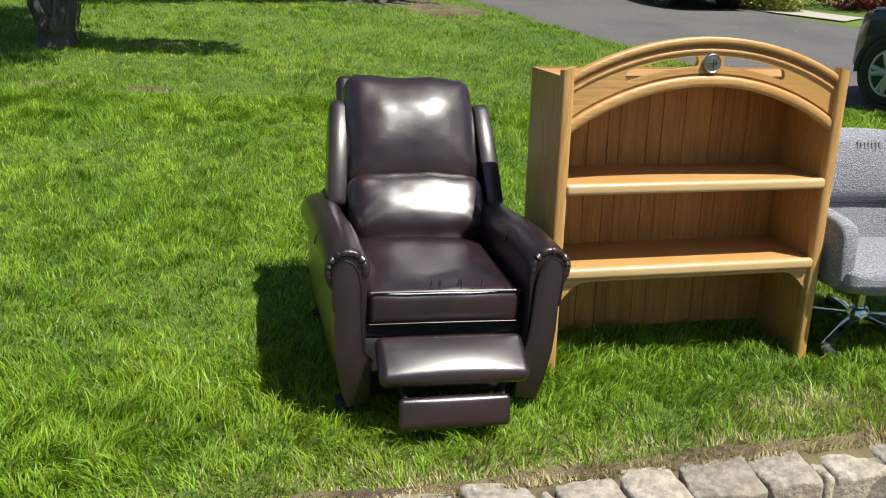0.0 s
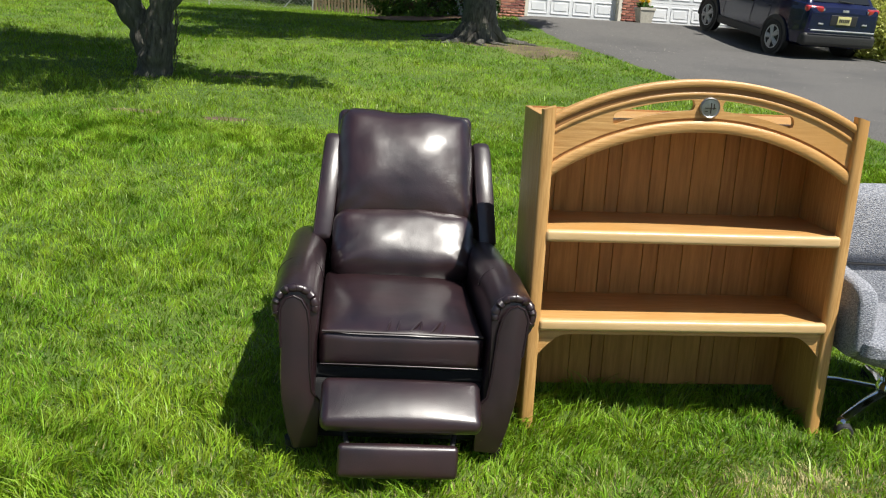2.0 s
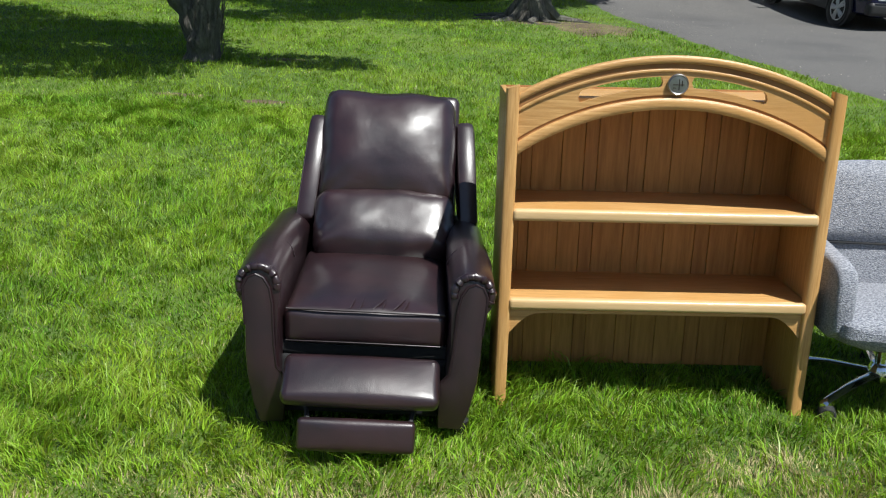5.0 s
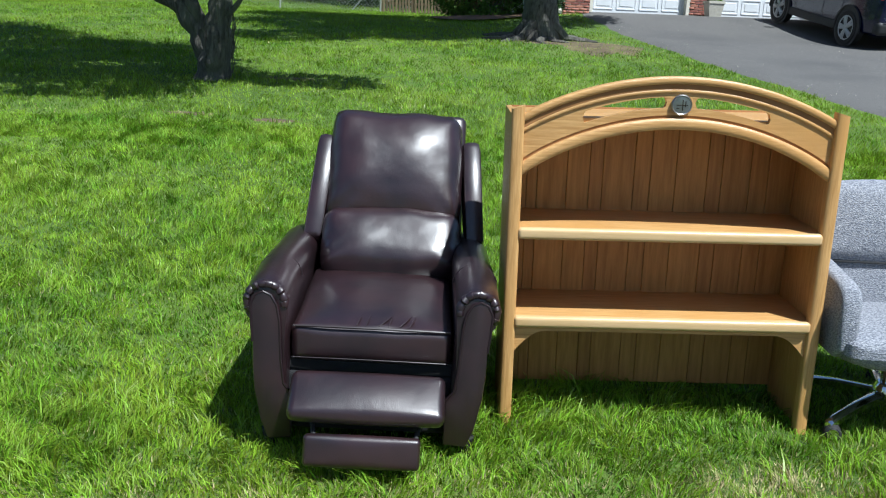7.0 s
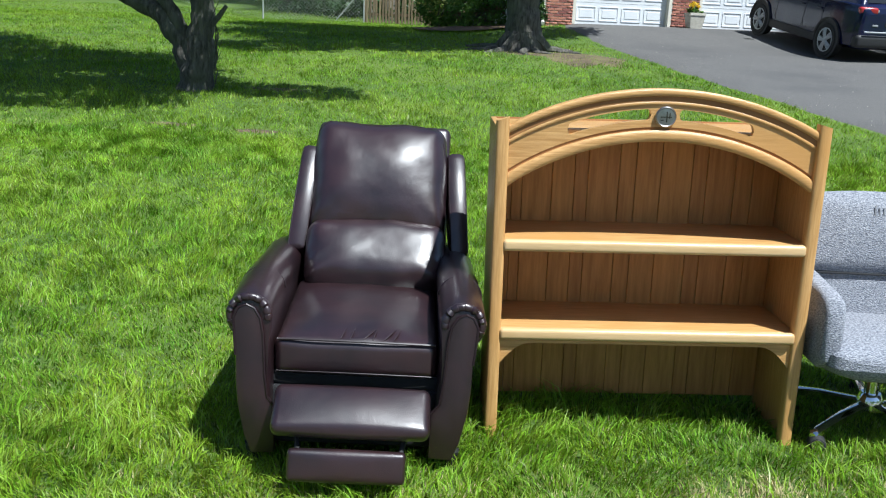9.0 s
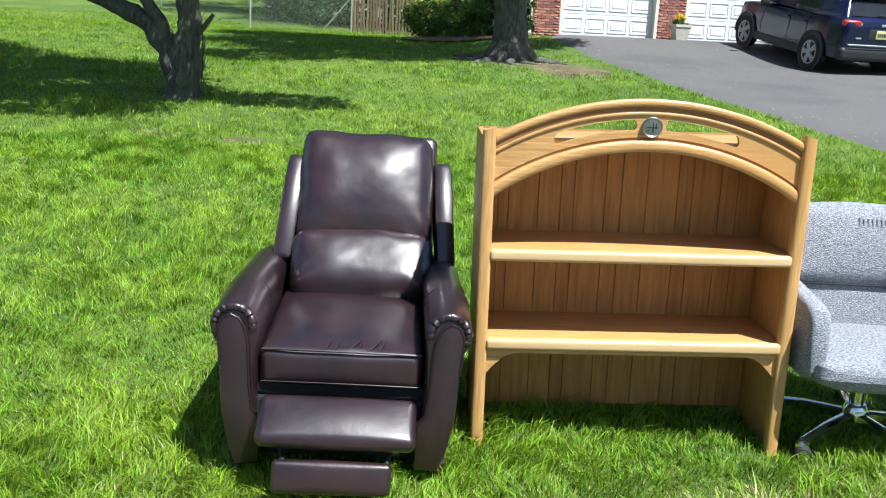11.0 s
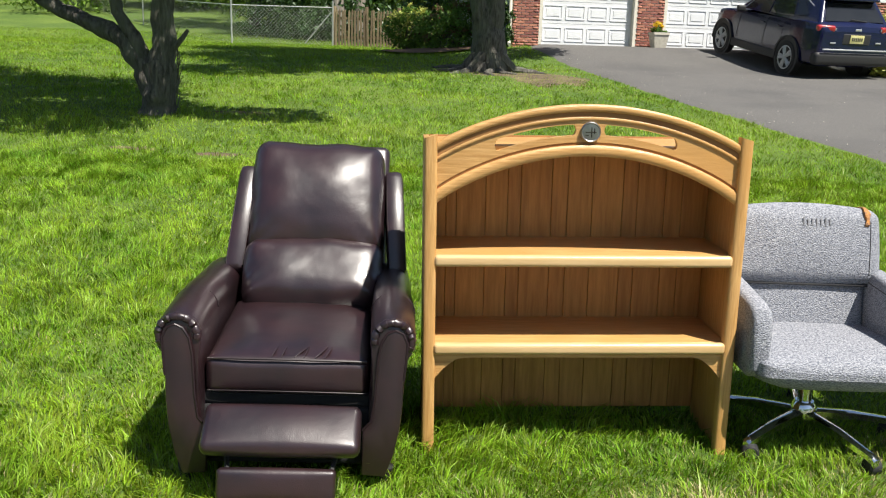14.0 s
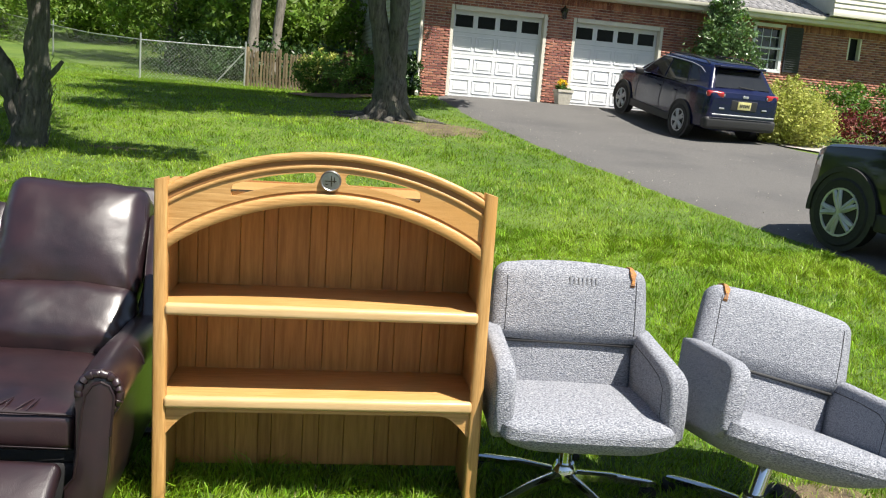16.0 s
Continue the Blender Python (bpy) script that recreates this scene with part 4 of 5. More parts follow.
        rbox(jamb, w - 0.2, 0.19, 0.09, 0.004, pose((a + b) / 2, 0.085, DH - 0.045), 1)
        part("door_frame", jamb, TRIM, t, smooth=False)
        hgt, wid = (DH - 0.09) / 4, (w - 0.2) / 4
        for r in range(4):
            z0 = r * hgt
            if r:
                part("joint", box(w - 0.2, 0.006, 0.010, 0.001, pose((a + b) / 2, 0.180, z0), seg=1), GALV, dm2, smooth=False)
            for c in range(4):
                u = a + 0.1 + wid * (c + 0.5)
                if r == 3:
                    part("pane", box(wid * 0.80, 0.012, hgt * 0.58, 0.002, pose(u, 0.176, z0 + hgt * 0.52), seg=1), DOOR_GLASS, dm2, "dark door window pane", smooth=False)
                    fr = bmesh.new()
                    for ox, oz, sx, sz in ((0, 0.31, 0.86, 0.035), (0, -0.31, 0.86, 0.035)):
                        rbox(fr, wid * sx, 0.03, sz, 0.003, pose(u, 0.172, z0 + hgt * (0.52 + oz)), 1)
                    for ox in (-0.415, 0.415):
                        rbox(fr, 0.025, 0.03, hgt * 0.62, 0.003, pose(u + wid * ox, 0.172, z0 + hgt * 0.52), 1)
                    part("pane_frame", fr, WHITE, dm2, smooth=False)
                else:
                    pn = bmesh.new()
                    pw, ph = wid * 0.82, hgt * 0.62
                    for ox, oz, sx, sz in ((0, ph / 2, pw, 0.03), (0, -ph / 2, pw, 0.03), (-pw / 2, 0, 0.03, ph), (pw / 2, 0, 0.03, ph)):
                        rbox(pn, sx, 0.022, sz, 0.006, pose(u + ox, 0.176, z0 + hgt / 2 + oz), 1)
                    rbox(pn, pw - 0.14, 0.018, ph - 0.14, 0.006, pose(u, 0.178, z0 + hgt / 2), 1)
                    part("panel", pn, WHITE, dm2, smooth=False)
    # sash window with shutter
    win = part("window", box(0.82, 0.02, 1.2, 0.002, pose(8.90, 0.10, 2.0), seg=1), DARK_GLASS, t, "white sash window", smooth=False)
    fr = bmesh.new()
    for u, z, sx, sz in ((8.90, 2.60, 0.98, 0.09), (8.90, 1.40, 0.98, 0.09), (8.46, 2.0, 0.09, 1.2), (9.33, 2.0, 0.09, 1.2), (8.90, 2.0, 0.80, 0.05)):
        rbox(fr, sx, 0.12, sz, 0.004, pose(u, 0.035, z), 1)
    part("window_frame", fr, WHITE, win, smooth=False)
    for i in (1, 2):
        part("glazing_bar", box(0.022, 0.02, 1.14, 0.002, pose(8.50 + 0.267 * i, 0.085, 2.0), seg=1), WHITE, win, smooth=False)
    for z in (1.70, 2.30):
        part("glazing_bar", box(0.80, 0.02, 0.022, 0.002, pose(8.90, 0.083, z), seg=1), WHITE, win, smooth=False)
    shu = part("shutter", box(0.50, 0.03, 1.22, 0.004, pose(9.68, -0.035, 2.0), seg=1), SHUTTER, t, "black louvred shutter", smooth=False)
    for i in range(18):
        part("louvre", box(0.40, 0.012, 0.045, 0.002, pose(9.68, -0.053, 1.48 + 0.061 * i, 25), seg=1), SHUTTER, shu, smooth=False)
    sl = part("sidelight", box(0.40, 0.02, 0.60, 0.002, pose(11.63, 0.12, 2.2), seg=1), DOOR_GLASS, t, "narrow dark window", smooth=False)
    fr = bmesh.new()
    for u in (11.44, 11.82):
        rbox(fr, 0.05, 0.14, 0.60, 0.004, pose(u, 0.05, 2.2), 1)
    part("window_frame", fr, TRIM, sl, smooth=False)
    return t


HOUSE = pose(2.606, 22.56, 1.594, 0, 0, 11.5)
house(HOUSE)


def wall_lamp(m):
    t = thing("wall_lamp", m, "dark bronze lantern on the brick pier between garage doors", "wall lamp")
    bm = bmesh.new()
    lathe(bm, [(0.05, 0.0), (0.055, 0.012), (0.03, 0.03)], 14, pose(0, 0, 0, 90))
    part("bracket_plate", bm, COPPER, t)
    bm = bmesh.new()
    tube(bm, [(0, -0.02, 0), (0, -0.10, 0.06), (0, -0.17, 0.08)], 0.010, 8)
    part("arm", bm, COPPER, t)
    bm = bmesh.new()
    lathe(bm, [(0.012, 0.10), (0.03, 0.06), (0.11, 0.0), (0.115, -0.012)], 12, pose(0, -0.17, 0.02))
    part("cap", bm, COPPER, t)
    bm = bmesh.new()
    lathe(bm, [(0.085, 0.0), (0.06, -0.19), (0.03, -0.22)], 8, pose(0, -0.17, 0.005))
    part("glass", bm, DARK_GLASS, t)
    return t


wall_lamp(HOUSE @ pose(2.90, -0.02, 2.36))


def planter(m):
    t = thing("planter", m, "square pale stone planter with yellow flowers beside garage pier", "planter")
    bm = bmesh.new()
    lathe(bm, [(0.20, 0.0), (0.27, 0.34), (0.29, 0.34), (0.29, 0.40), (0.25, 0.40), (0.24, 0.36)], 4, pose(0, 0, 0, 0, 0, 45))
    part("pot", bm, STONE_POT, t)
    rng = np.random.default_rng(5)
    lf = new("foliage", raw_mesh("foliage", *leaves(rng, clumps(rng, [(0, 0, 0.46, 0.2, 0.18, 0.1)], 260), 0.05), LEAF))
    lf.parent = t
    fl = new("flowers", raw_mesh("flowers", *leaves(rng, clumps(rng, [(-0.05, -0.05, 0.56, 0.14, 0.12, 0.09)], 260), 0.035), PETAL))
    fl.parent = t
    tagged(fl, "yellow pansies")
    return t


planter(HOUSE @ pose(2.98, -0.42, -0.02))


# ---- compact suv ----
def suv(m, paint, label):
    t = thing("suv", m, label, "car", "parked cars")
    st = [(-2.20, 0.78, 0.42, 0.98), (-2.17, 0.83, 0.34, 1.08), (-2.06, 0.875, 0.30, 1.15), (-1.6, 0.905, 0.27, 1.15), (-0.9, 0.91, 0.26, 1.12), (0, 0.91, 0.26, 1.09), (0.7, 0.91, 0.26, 1.06),
          (1.0, 0.905, 0.26, 1.03), (1.45, 0.90, 0.27, 1.00), (1.75, 0.86, 0.28, 0.97), (1.92, 0.77, 0.30, 0.92), (2.03, 0.65, 0.34, 0.82), (2.08, 0.56, 0.42, 0.66)]
    bm = bmesh.new()
    rings = []
    for y, h, zb, zt in st:
        half = [(0.80 * h, zb), (0.975 * h, zb + 0.07), (h, zb + (zt - zb) * 0.42), (0.985 * h, zb + (zt - zb) * 0.62), (0.975 * h, zb + (zt - zb) * 0.80), (0.94 * h, zt - 0.03), (0.86 * h, zt), (0.4 * h, zt + 0.025)]
        rings.append([bm.verts.new((x, y, z)) for x, z in half] + [bm.verts.new((-x, y, z)) for x, z in reversed(half)])
    k = len(rings[0])
    for a, b in zip(rings, rings[1:]):
        for i in range(k):
            bm.faces.new((a[i], a[(i + 1) % k], b[(i + 1) % k], b[i]))
    bm.faces.new(rings[0])
    bm.faces.new(rings[-1][::-1])
    body = part("body", bm, paint, t)
    # cabin
    lo = [(-2.06, 0.80), (-1.2, 0.865), (0.2, 0.865), (0.98, 0.80)]
    hi = [(-1.72, 0.60), (-1.0, 0.655), (-0.1, 0.655), (0.20, 0.60)]
    ZL, ZH = 1.10, 1.575
    cb = bmesh.new()
    A = [cb.verts.new((x, y, ZL)) for y, x in lo] + [cb.verts.new((-x, y, ZL)) for y, x in reversed(lo)]
    B = [cb.verts.new((x, y, ZH)) for y, x in hi] + [cb.verts.new((-x, y, ZH)) for y, x in reversed(hi)]
    C = [cb.verts.new((x * 0.72, y * 0.9 - 0.06, ZH + 0.055)) for y, x in hi] + [cb.verts.new((-x * 0.72, y * 0.9 - 0.06, ZH + 0.055)) for y, x in reversed(hi)]
    for P, Q in ((A, B), (B, C)):
        for i in range(8):
            cb.faces.new((P[i], P[(i + 1) % 8], Q[(i + 1) % 8], Q[i]))
    cb.faces.new(C)
    roof_line = [(v.co.x * 0.985, v.co.y * 0.985 - 0.01) for v in C]
    cabin = part("cabin", cb, paint, t)
    rp = bmesh.new()
    prism(rp, roof_line, ZH + 0.040, ZH + 0.066, "z", 0.010)
    part("roof_panel", rp, CAR_BLACK, t, "glossy black roof panel")
    cb2 = cabin.modifiers.new("rounded", "BEVEL")
    cb2.width, cb2.segments, cb2.limit_method, cb2.angle_limit = 0.05, 3, "ANGLE", radians(12)
    bb = body.modifiers.new("rounded", "BEVEL")
    bb.width, bb.segments, bb.limit_method, bb.angle_limit = 0.035, 3, "ANGLE", radians(16)

    def pane(name, corners, material, out, label=""):
        """A thin plate laid on the cabin or body."""
        c = [Vector(p) for p in corners]
        n = (c[1] - c[0]).cross(c[-1] - c[0]).normalized()
        if n.dot(Vector(out)) < 0:
            n = -n
        b2 = bmesh.new()
        p0 = [b2.verts.new(p + n * 0.002) for p in c]
        p1 = [b2.verts.new(p + n * 0.010) for p in c]
        b2.faces.new(p0)
        b2.faces.new(p1)
        for i in range(len(c)):
            b2.faces.new((p0[i], p0[(i + 1) % len(c)], p1[(i + 1) % len(c)], p1[i]))
        return part(name, b2, material, t, label, smooth=False)

    def side(y, f, s):
        """A point on the cabin's side at height fraction f."""
        xl = np.interp(y, [p[0] for p in lo], [p[1] for p in lo])
        xh = np.interp(y, [p[0] for p in hi], [p[1] for p in hi])
        return (s * (xl + (xh - xl) * f + 0.004), y, ZL + (ZH - ZL) * f)
    for s in (-1, 1):
        pane("side_window", [side(0.62, 0.10, s), side(0.20, 0.84, s), side(-0.28, 0.90, s), side(-0.34, 0.07, s)], DARK_GLASS, (s, 0, 0.3))
        pane("side_window", [side(-0.40, 0.07, s), side(-0.34, 0.90, s), side(-1.02, 0.88, s), side(-1.24, 0.12, s)], DARK_GLASS, (s, 0, 0.3))
        pane("side_window", [side(-1.32, 0.16, s), side(-1.12, 0.84, s), side(-1.30, 0.78, s), side(-1.62, 0.30, s)], DARK_GLASS, (s, 0, 0.3))
        # bright line along the tops of the windows, dropping behind the rear quarter
        ch = bmesh.new()
        tube(ch, [Vector(side(y, f, s)) + Vector((s * 0.010, 0, 0.004)) for y, f in ((0.66, 0.06), (0.42, 0.50), (0.20, 0.90), (-0.28, 0.95), (-1.05, 0.93), (-1.40, 0.84), (-1.62, 0.66))], 0.008, 6)
        part("window_trim", ch, ALLOY, t, "bright metal window trim")
        rl = bmesh.new()
        tube(rl, [(s * 0.585, -1.55, 1.60), (s * 0.59, -1.4, 1.655), (s * 0.60, -0.6, 1.675), (s * 0.59, 0.0, 1.645), (s * 0.58, 0.1, 1.60)], 0.016, 8)
        part("roof_rail", rl, CLADDING, t)
        mr = bmesh.new()
        rbox(mr, 0.20, 0.10, 0.14, 0.04, pose(s * 1.0, 0.55, 1.10, 0, 0, s * 10), 2)
        rbox(mr, 0.12, 0.04, 0.04, 0.01, pose(s * 0.89, 0.56, 1.06), 1)
        part("mirror", mr, CLADDING, t)
        # sill cladding and door seams
        part("sill", box(0.05, 1.80, 0.17, 0.02, pose(s * 0.895, 0.0, 0.335)), CLADDING, t)
        for y in (0.72, -0.36, -1.0):
            part("door_seam", box(0.006, 0.008, 0.62, 0.001, pose(s * 0.905, y, 0.74, 0, s * -3), seg=1), INK, body, smooth=False)
        for y in (-0.22, -0.86):
            part("door_handle", box(0.025, 0.17, 0.03, 0.01, pose(s * 0.905, y, 0.92)), paint, body)
        tl = bmesh.new()
        rbox(tl, 0.36, 0.24, 0.13, 0.045, pose(s * 0.660, -2.055, 1.045, 0, 0, s * 16), 3)
        tl = part("tail_light", tl, TAIL, t, "red tail light")
        part("lens", box(0.13, 0.02, 0.05, 0.008, pose(s * 0.56, -2.185, 1.045, 0, 0, s * 14)), CLEAR, tl)
        hl = bmesh.new()
        rbox(hl, 0.30, 0.20, 0.085, 0.03, pose(s * 0.615, 1.885, 0.80, 8, 0, s * -36), 2)
        part("headlight", hl, CLEAR, t)
        for y in (-1.32, 1.32):
            # flat black disc on the body paints the shaded hollow round the wheel
            well = bmesh.new()
            lathe(well, [(0.40, 0), (0.40, 0.004)], 28, pose(s * 0.913, y, 0.36, 0, s * 90))
            part("wheel_well_shade", well, INK, t)
            ar = bmesh.new()
            arc = [math.radians(-8 + 196 * i / 18) for i in range(19)]
            poly = [(y + 0.435 * math.cos(a), 0.355 + 0.435 * math.sin(a)) for a in arc] + [(y + 0.385 * math.cos(a), 0.355 + 0.385 * math.sin(a)) for a in reversed(arc)]
            prism(ar, poly, s * 0.895, s * 0.935, "x")
            part("arch", ar, CLADDING, t)
            w = thing("wheel", Matrix(), "five-spoke alloy wheel", "")
            w.parent = t
            w.matrix_basis = pose(s * 0.825, y, 0.345, 0, s * 90)
            ty = bmesh.new()
            lathe(ty, [(0.235, -0.10), (0.32, -0.11), (0.345, -0.085), (0.345, 0.085), (0.32, 0.11), (0.235, 0.10)], 32)
            part("tyre", ty, RUBBER, w)
            rm = bmesh.new()
            lathe(rm, [(0.238, 0.07), (0.240, 0.112), (0.222, 0.110), (0.210, 0.08)], 30)
            for i in range(5):
                a = radians(72 * i + 18)
                for o in (-0.16, 0.16):
                    q0 = Vector((math.cos(a) * 0.03, math.sin(a) * 0.03, 0.095))
                    q1 = Vector((math.cos(a + o) * 0.22, math.sin(a + o) * 0.22, 0.10))
                    tube(rm, [q0, (q0 + q1) / 2 + Vector((0, 0, 0.006)), q1], [0.034, 0.032, 0.026], 6)
            lathe(rm, [(0.055, 0.08), (0.05, 0.118)], 14)
            part("rim", rm, ALLOY, w)
            dk = bmesh.new()
            lathe(dk, [(0.215, 0.0), (0.215, 0.06)], 20)
            part("brake_disc", dk, INK, w)
    pane("rear_window", [(-0.66, -2.012, 1.175), (0.66, -2.012, 1.175), (0.53, -1.775, 1.50), (-0.53, -1.775, 1.50)], DARK_GLASS, (0, -1, 0.4))
    pane("windscreen", [(-0.72, 0.93, 1.085), (0.72, 0.93, 1.085), (0.55, 0.25, 1.55), (-0.55, 0.25, 1.55)], DARK_GLASS, (0, 1, 0.5))
    part("spoiler", box(1.12, 0.26, 0.05, 0.02, pose(0, -1.78, 1.575, -6)), paint, t)
    part("rear_bumper", box(1.72, 0.24, 0.26, 0.08, pose(0, -2.12, 0.47), seg=4), CLADDING, t)
    part("tailgate_recess", box(0.62, 0.02, 0.20, 0.03, pose(0, -2.196, 0.86), seg=3), INK, t)
    part("bumper_trim", box(1.50, 0.03, 0.03, 0.01, pose(0, -2.245, 0.655)), ALLOY, t)
    part("front_bumper", box(1.16, 0.20, 0.30, 0.09, pose(0, 2.02, 0.44), seg=3), CLADDING, t)
    part("grille", box(0.95, 0.05, 0.12, 0.02, pose(0, 2.05, 0.74)), INK, t)
    plt = part("number_plate", box(0.31, 0.012, 0.16, 0.006, pose(0, -2.212, 0.86)), PLATE, t, "yellow number plate")
    for i in range(6):
        part("plate_bar", box(0.028, 0.004, 0.065, 0.001, pose(-0.105 + 0.042 * i, -2.221, 0.86), seg=1), INK, plt, smooth=False)
    part("wiper", box(0.36, 0.02, 0.025, 0.006, pose(0.08, -2.035, 1.20, 0, 5)), RUBBER, t)
    part("badge", box(0.14, 0.012, 0.045, 0.012, pose(0, -2.195, 1.04)), ALLOY, t)
    part("badge", box(0.12, 0.010, 0.03, 0.004, pose(-0.52, -2.205, 0.78)), ALLOY, t)
    part("badge", box(0.12, 0.010, 0.03, 0.004, pose(0.50, -2.205, 0.80)), ALLOY, t)
    return t


def on_slope(x, y, yaw):
    d = Vector((-math.sin(radians(yaw)), math.cos(radians(yaw)), 0))
    z0, z1 = ground_z(x - d.x * 1.32, y - d.y * 1.32), ground_z(x + d.x * 1.32, y + d.y * 1.32)
    return pose(x, y, (z0 + z1) / 2 + 0.03, 0, 0, yaw) @ pose(0, 0, 0, math.degrees(math.atan2(z1 - z0, 2.64)), 0, 0)


suv(on_slope(8.02, 20.45, 15), NAVY, "dark navy compact suv parked before the garage")
suv(on_slope(7.36, 7.64, 19), CAR_BLACK, "black suv parked on the driveway beside the lawn")


# ---- trees ----
def limb(points, radii, n=12, rough=0.08, seed=0):
    """A knotty limb through the points."""
    bm = bmesh.new()
    pts, rad = [], []
    for i in range(len(points) - 1):
        a, b = Vector(points[i]), Vector(points[i + 1])
        for k in range(5):
            f = k / 5
            pts.append(a.lerp(b, f))
            rad.append(radii[i] + (radii[i + 1] - radii[i]) * f)
    pts.append(Vector(points[-1]))
    rad.append(radii[-1])
    for i in range(1, len(pts) - 1):
        pts[i] = pts[i] + noise.noise_vector(pts[i] * 2.5 + Vector((seed, 0, 0))) * rad[i] * 0.25
    tube(bm, pts, rad, n)
    for v in bm.verts:
        v.co += noise.noise_vector(v.co * 7 + Vector((seed, 3, 0))) * rough * 0.35 + noise.noise_vector(v.co * 22) * rough * 0.12
    return bm


def old_tree():
    t = thing("tree", pose(-2.88, 11.28, ground_z(-2.88, 11.28)), "gnarled old fruit tree forking low over the lawn", "tree")
    z = 0.47
    L = lambda pts: [(x + 2.88, y - 11.28, h - z) for x, y, h in pts]
    part("trunk", limb(L([(-2.90, 11.28, 0.30), (-2.88, 11.28, 0.60), (-2.86, 11.28, 0.85), (-2.86, 11.28, 1.12)]), [0.27, 0.215, 0.20, 0.21], 16, 0.12, 1), BARK, t)
    part("limb", limb(L([(-2.84, 11.26, 0.95), (-2.77, 11.26, 1.3), (-2.76, 11.25, 1.8), (-2.74, 11.25, 2.6), (-2.5, 11.1, 4.2)]), [0.17, 0.145, 0.135, 0.125, 0.06], 14, 0.10, 2), BARK, t)
    part("limb", limb(L([(-2.95, 11.28, 0.80), (-3.08, 11.28, 1.08), (-3.30, 11.3, 1.36), (-3.65, 11.32, 1.56), (-4.10, 11.35, 1.72), (-5.2, 11.5, 2.35)]), [0.16, 0.145, 0.12, 0.11, 0.10, 0.05], 14, 0.10, 3), BARK, t)
    part("limb", limb(L([(-2.98, 11.26, 1.05), (-3.14, 11.26, 1.42), (-3.34, 11.26, 1.70), (-3.45, 11.3, 2.2), (-3.8, 11.5, 3.6)]), [0.10, 0.085, 0.075, 0.07, 0.04], 12, 0.04, 4), BARK, t)
    part("stub", limb(L([(-2.66, 11.2, 1.25), (-2.52, 11.18, 1.40), (-2.43, 11.18, 1.52)]), [0.04, 0.035, 0.025], 8, 0.015, 5), BARK, t)
    rr = random.Random(6)
    for i in range(16):
        x, h = rr.uniform(-2.68, -2.54), rr.uniform(0.55, 1.2)
        tw = bmesh.new()
        tube(tw, L([(x, 11.12, h), (x + rr.uniform(0, 0.06), 11.10, h + 0.16), (x + rr.uniform(-0.02, 0.14), 11.08, h + rr.uniform(0.25, 0.42))]), [0.008, 0.006, 0.003], 5)
        part("twig", tw, BARK, t)
    rng = np.random.default_rng(21)
    blobs = [(-0.6, -0.2, 3.3, 1.8, 1.2, 0.7), (-2.0, 0.8, 3.5, 1.7, 1.4, 0.8), (-3.3, 1.8, 3.7, 1.5, 1.4, 0.8), (2.5, -1.0, 3.1, 1.0, 0.6, 0.4), (-0.3, 0.8, 4.4, 1.4, 1.2, 0.7), (-4.6, 2.8, 3.9, 1.5, 1.5, 0.8), (0.2, -2.2, 3.4, 1.3, 0.9, 0.5), (-1.4, -1.7, 3.5, 1.3, 1.0, 0.5), (0.9, -0.9, 3.4, 1.0, 0.8, 0.5)]
    cr = new("crown", raw_mesh("crown", *leaves(rng, clumps(rng, blobs, 36000), 0.085), LEAF))
    cr.parent = t
    return t


old_tree()


def shade_tree():
    x0, y0 = 1.36, 18.05
    t = thing("tree", pose(x0, y0, ground_z(x0, y0)), "tall grey-barked shade tree with exposed spreading roots by the drive", "tree")
    part("trunk", limb([(0, 0, -0.1), (0, 0, 0.25), (-0.03, 0, 0.75), (-0.06, 0, 1.35)], [0.46, 0.365, 0.315, 0.13], 18, 0.12, 7), BARK, t)
    part("stem", limb([(-0.08, 0, 0.35), (-0.24, 0, 1.5), (-0.385, 0.02, 2.25), (-0.60, 0.1, 4.0), (-1.4, 0.6, 7.5)], [0.20, 0.185, 0.18, 0.17, 0.08], 14, 0.09, 8), BARK, t)
    part("stem", limb([(0.06, 0, 0.35), (0.07, 0, 1.5), (0.06, 0.02, 2.25), (0.20, 0.1, 4.0), (1.3, -0.6, 7.5)], [0.22, 0.20, 0.19, 0.18, 0.09], 14, 0.09, 9), BARK, t)
    rr = random.Random(3)
    for i in range(11):
        a = radians(i * 33 + rr.uniform(-12, 12))
        ln = rr.uniform(0.7, 1.25)
        pts = [(math.cos(a) * 0.24, math.sin(a) * 0.24, 0.30)]
        for k in (0.45, 0.75, 1.0):
            b = a + rr.uniform(-0.3, 0.3)
            qx, qy = math.cos(b) * ln * k, math.sin(b) * ln * k
            pts.append((qx, qy, ground_z(x0 + qx, y0 + qy) - ground_z(x0, y0) + 0.05 * (1 - k)))
        part("root", limb(pts, [0.14, 0.085, 0.06, 0.03], 8, 0.04, 20 + i), BARK, t)
    rng = np.random.default_rng(31)
    blobs = [(-0.3, -2.0, 6.5, 2.1, 1.6, 1.0), (-2.0, -0.6, 6.5, 2.0, 1.7, 1.0), (1.5, -1.0, 6.8, 1.7, 1.5, 0.9), (0.0, 1.5, 7.5, 2.4, 1.9, 1.1), (-2.5, 2.0, 7.4, 1.8, 1.9, 1.0), (3.2, 0.6, 6.6, 1.0, 0.9, 0.5), (-2.2, -3.6, 6.0, 1.2, 1.0, 0.6), (2.0, -1.9, 6.4, 1.3, 1.1, 0.7)]
    cr = new("crown", raw_mesh("crown", *leaves(rng, clumps(rng, blobs, 30000), 0.13), LEAF))
    cr.parent = t
    return t


shade_tree()


